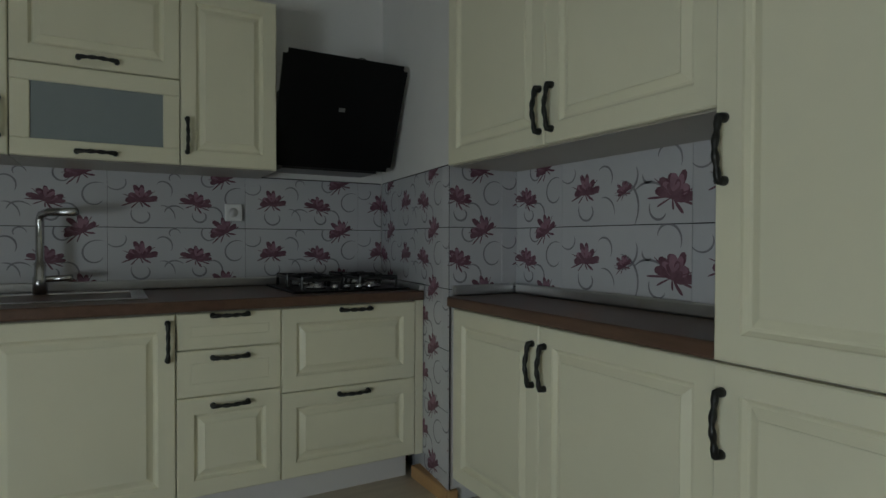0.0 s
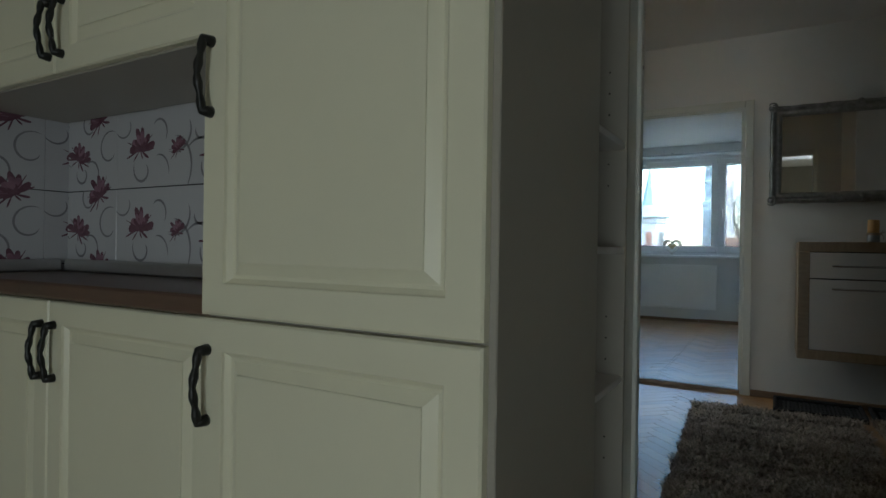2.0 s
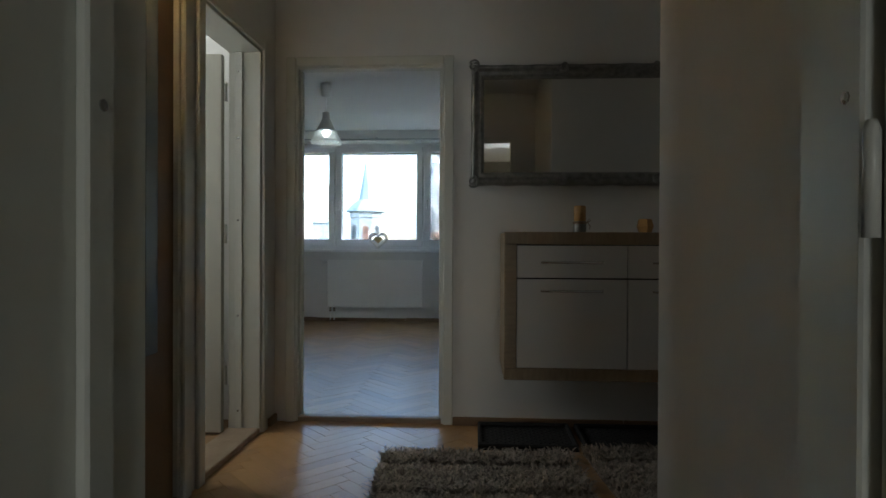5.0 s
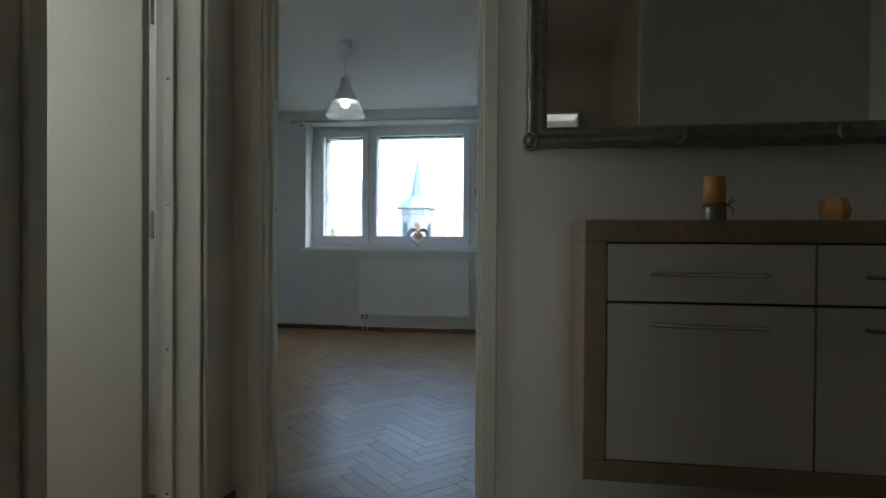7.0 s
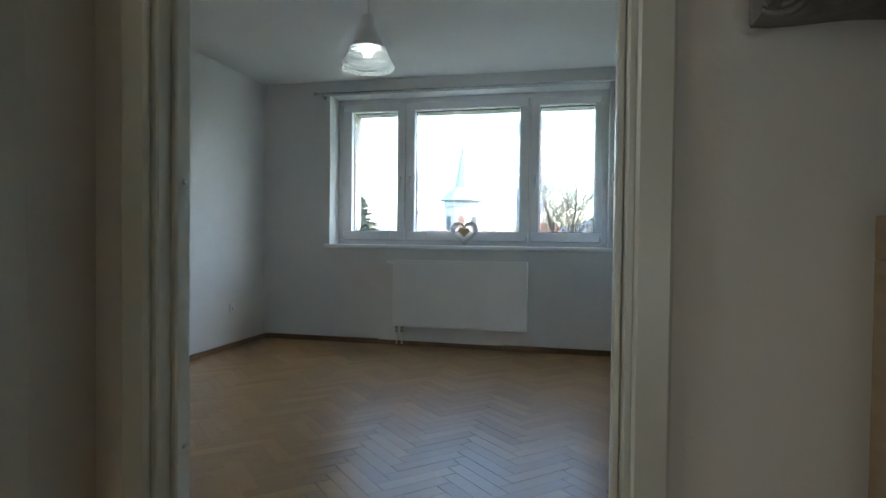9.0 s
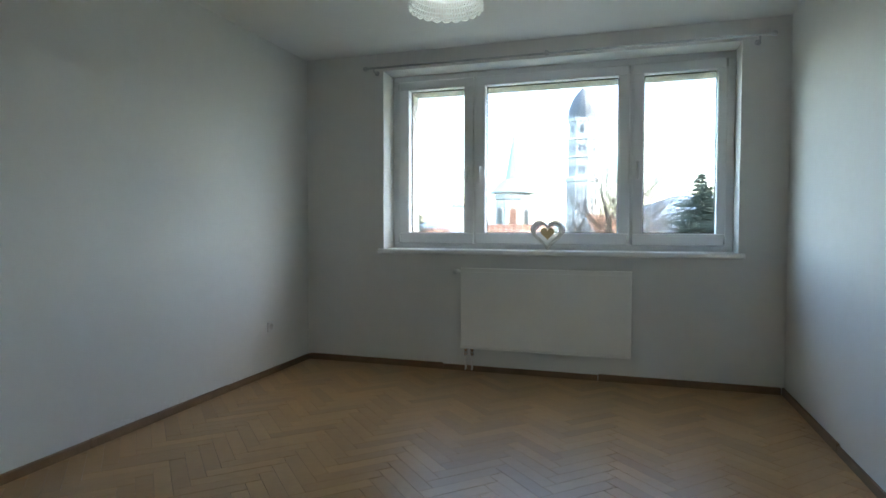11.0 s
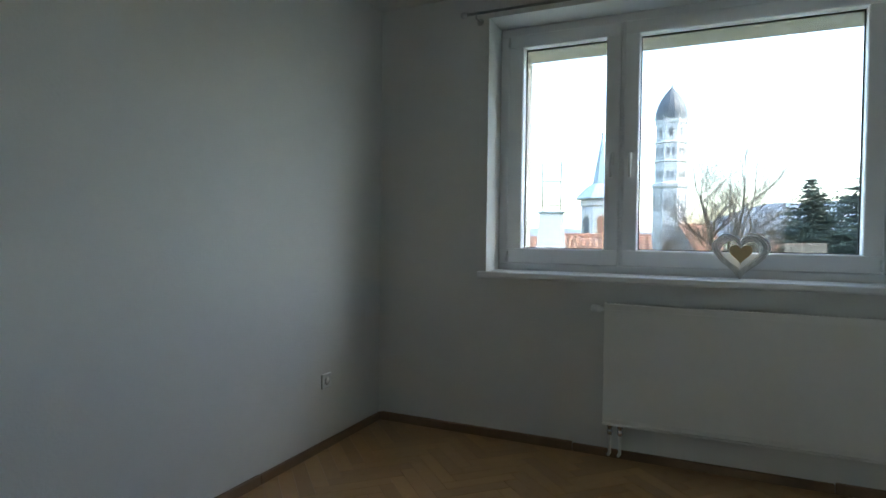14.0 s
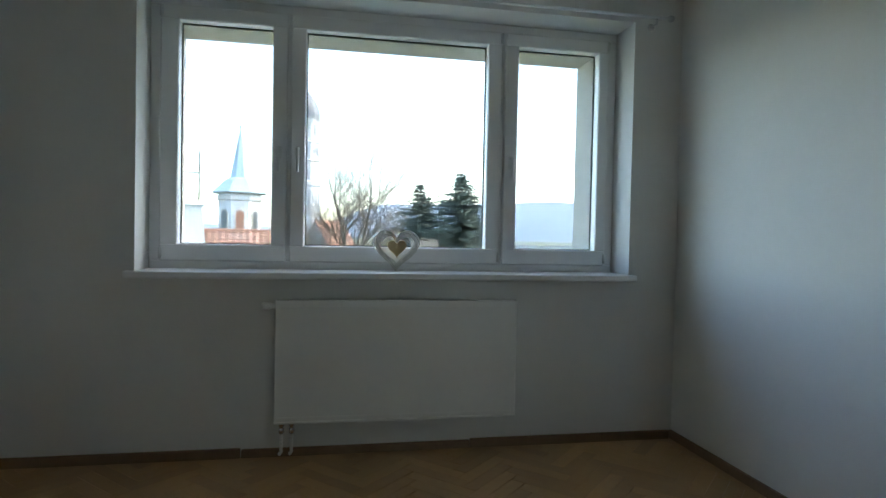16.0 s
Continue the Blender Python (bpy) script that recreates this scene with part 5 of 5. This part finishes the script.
def tile_bm(decor=False):
    bm = bmesh.new()
    box(bm, (0.0006, 0.0016, 0), (TW - 0.0006, TH - 0.0016, 0.006), 0.0008, 0)
    buds = [(0.297, 0.118, 0.036, 5, 30), (0.485, 0.105, 0.08, 6, -12)] if decor else [(0.339, 0.122, 0.058, 2, -16), (0.461, 0.0, 0.062, 3, 32), (0.461, TH, 0.062, 3, 32)]
    for cx, cy, s, sd, tilt in [(0.12, 0.135, 0.062, 1, 8)] + buds:
        flower(bm, cx, cy, s, sd, tilt)
    curls = [(0.13, 0.055, 0.046, 150, 400, 0.008), (0.04, 0.2, 0.05, 200, 380, 0.006), (0.20, 0.17, 0.05, -40, 130, 0.007), (0.19, 0.06, 0.07, -20, 80, 0.006)]
    if decor:
        curls += [(0.25, 0.09, 0.13, -50, 60, 0.008), (0.30, 0.18, 0.09, -120, 10, 0.008), (0.44, 0.045, 0.045, 150, 330, 0.008), (0.46, 0.2, 0.06, -30, 170, 0.008), (0.36, 0.05, 0.12, 20, 110, 0.008), (0.40, 0.15, 0.03, 160, 300, 0.008)]
    else:
        curls += [(0.36, 0.055, 0.036, 160, 420, 0.008), (0.40, 0.06, 0.06, -60, 120, 0.007), (0.51, 0.13, 0.06, 60, 330, 0.007), (0.40, 0.215, 0.045, 90, 330, 0.007), (0.25, 0.215, 0.028, 0, 220, 0.006), (0.24, 0.05, 0.06, 30, 150, 0.007)]
    for q in curls:
        curl(bm, *q, 0.0061)
    return bm


def clip(bm, u0, u1, v0, v1):
    for co, no in (((u0, 0, 0), (-1, 0, 0)), ((u1, 0, 0), (1, 0, 0)), ((0, v0, 0), (0, -1, 0)), ((0, v1, 0), (0, 1, 0))):
        bmesh.ops.bisect_plane(bm, geom=bm.verts[:] + bm.edges[:] + bm.faces[:], plane_co=co, plane_no=no, clear_outer=True)
    return bm


PETAL_PALE = shade("pale_mauve_print", (0.3, 0.17, 0.22), 0.22, 0.3, 30)
TILE_MATS = [TILE, PETAL, SWIRL, PETAL_PALE]
def tile_mesh(decor):
    me = bpy.data.meshes.new("tile")
    tb = clip(tile_bm(decor), 0, TW, 0, TH)
    tb.to_mesh(me)
    tb.free()
    for m in TILE_MATS:
        me.materials.append(m)
    return me


WHOLE = {d: tile_mesh(d) for d in (False, True)}


def tiled(name, label, origin, along, normal, length, z0, z1, start=0.0, decor=-1):
    """Flowered tiles in courses on a wall strip; the first tile begins at -start."""
    base = bpy.data.objects.new(name, None)
    scene.collection.objects.link(base)
    tagged(base, label, "tiles", kind="structure")
    set_back(base)
    a, nrm = Vector(along), Vector(normal)
    m0 = Matrix(((a.x, 0, nrm.x, 0), (a.y, 0, nrm.y, 0), (0, 1, 0, 0), (0, 0, 0, 1)))
    zc = 1.413
    o = link("grout_bed", bx((0.0, z0, 0.0002), (length, z1 + 0.004, 0.003)), GROUT, base)
    o.matrix_local = Matrix.Translation(Vector(origin)) @ m0
    rows = [zc - TH * k for k in range(1, 7) if zc - TH * (k - 1) > z0 + 0.01]
    for rz in rows:
        u, column = -start, 0
        while u < length - 0.01:
            cu0, cu1 = max(0, -u), min(TW, length - u)
            cv0, cv1 = max(0, z0 - rz), min(TH, z1 - rz)
            m = Matrix.Translation(Vector(origin) + a * u + Vector((0, 0, rz))) @ m0
            if cu0 < 0.001 and cu1 > TW - 0.001 and cv0 < 0.001 and cv1 > TH - 0.001:
                o = new("tile", WHOLE[column == decor])
                o.parent = base
            else:
                o = link("tile", clip(tile_bm(column == decor), cu0, cu1, cv0, cv1), TILE_MATS, base)
            o.matrix_local = m
            u += TW
            column += 1


tiled("tiling_1", "white wall tiles with mauve flowers behind the cooker", (-0.25, KY1 + 0.069, 0), (1, 0, 0), (0, -1, 0), 2.165, 0.9, 1.413, 0.166)
tiled("tiling_2", "white flowered tiles on the side of the chimney breast", (1.9235, KY1 + 0.062, 0), (-0.1091, -0.9940, 0), (-0.9940, 0.1091, 0), 0.868, 0.0, 1.413, 0.3)
tiled("tiling_3", "white flowered tiles on the front of the chimney breast", (1.822, 2.099, 0), (1, 0, 0), (0, -1, 0), 0.322, 0.87, 1.413, 0.307)
tiled("tiling_4", "white flowered tiles above the narrow worktop", (2.144, 2.092, 0), (0, -1, 0), (-1, 0, 0), 1.14, 0.9, 1.413, 0.275, 1)

# ---- parquet, block by block ----
BL, BW = 0.35, 0.07


def cut(poly, x0, x1, y0, y1):
    for ax, lim, keep in ((0, x0, 1), (0, x1, -1), (1, y0, 1), (1, y1, -1)):
        out = []
        for p, q in zip(poly, poly[1:] + poly[:1]):
            ip, iq = (p[ax] - lim) * keep >= 0, (q[ax] - lim) * keep >= 0
            if ip:
                out.append(p)
            if ip != iq:
                f = (lim - p[ax]) / (q[ax] - p[ax])
                out.append((p[0] + (q[0] - p[0]) * f, p[1] + (q[1] - p[1]) * f))
        poly = out
        if len(poly) < 3:
            return []
    return poly


def slab(bm, poly, z):
    b = [bm.verts.new((x, y, -0.007)) for x, y in poly]
    cx, cy = sum(p[0] for p in poly) / len(poly), sum(p[1] for p in poly) / len(poly)
    s = 0.0012
    m = [bm.verts.new((x, y, z - s)) for x, y in poly]
    t = []
    for x, y in poly:
        d = math.hypot(cx - x, cy - y) or 1
        t.append(bm.verts.new((x + (cx - x) / d * s, y + (cy - y) / d * s, z)))
    bm.faces.new(t)
    for lo, hi in ((b, m), (m, t)):
        for i in range(len(poly)):
            j = (i + 1) % len(poly)
            bm.faces.new((lo[i], lo[j], hi[j], hi[i]))


def herringbone(floor, x0, x1, y0, y1, near):
    """Oak blocks at 45 degrees; those inside near() are pieces of their own."""
    rng = random.Random(8)
    g = 0.0006
    c = math.sqrt(0.5)
    shapes = {}
    for kind, (w, d) in (("h", (BL, BW)), ("v", (BW, BL))):
        for lift in (0, 1):
            bm = bmesh.new()
            slab(bm, [((u * c - v * c), (u * c + v * c)) for u, v in ((g, g), (w - g, g), (w - g, d - g), (g, d - g))], 0.0004 * lift)
            me = bpy.data.meshes.new("parquet_block")
            bm.to_mesh(me)
            bm.free()
            me.materials.append(OAK)
            shapes[kind, lift] = me
    rest = bmesh.new()
    count = 0
    n = round(BL / BW)
    R = int(9 / BW)
    for i in range(-R, R):
        for j in range(-12, 12):
            for kind in "hv":
                u, v = (i + j * 2 * n + (n if kind == "v" else 0)) * BW, -i * BW
                w, d = (BL, BW) if kind == "h" else (BW, BL)
                ox, oy = (x0 + x1) / 2, (y0 + y1) / 2
                poly = [(ox + (p * c - q * c), oy + (p * c + q * c)) for p, q in ((u + g, v + g), (u + w - g, v + g), (u + w - g, v + d - g), (u + g, v + d - g))]
                if max(p[0] for p in poly) < x0 or min(p[0] for p in poly) > x1 or max(p[1] for p in poly) < y0 or min(p[1] for p in poly) > y1:
                    continue
                cp = cut(poly, x0, x1, y0, y1)
                if not cp:
                    continue
                lift = rng.random() < 0.5
                inside = len(cp) == 4 and all(abs(a[0] - b[0]) + abs(a[1] - b[1]) < 1e-6 for a, b in zip(cp, poly))
                mx, my = sum(p[0] for p in cp) / len(cp), sum(p[1] for p in cp) / len(cp)
                if inside and near(mx, my) and count < 300:
                    o = new("parquet_block", shapes[kind, int(lift)])
                    o.parent = floor
                    o.location = (ox + (u * c - v * c), oy + (u * c + v * c), 0)
                    count += 1
                else:
                    slab(rest, cp, 0.0004 * lift)
    o = link("parquet_field", rest, OAK, floor)
    tagged(o, "further oak parquet blocks", kind="stuff")


herringbone(floor_hall, HX0 - 0.08, HX1 + 0.005, HY0, HY1 + 0.17, lambda x, y: x > 3.6)
herringbone(floor_living, LX0 - 0.14 + 0.14, LX1, LY0, LY1, lambda x, y: 6.6 < x < 9.0 and 0.2 < y < 3.2)
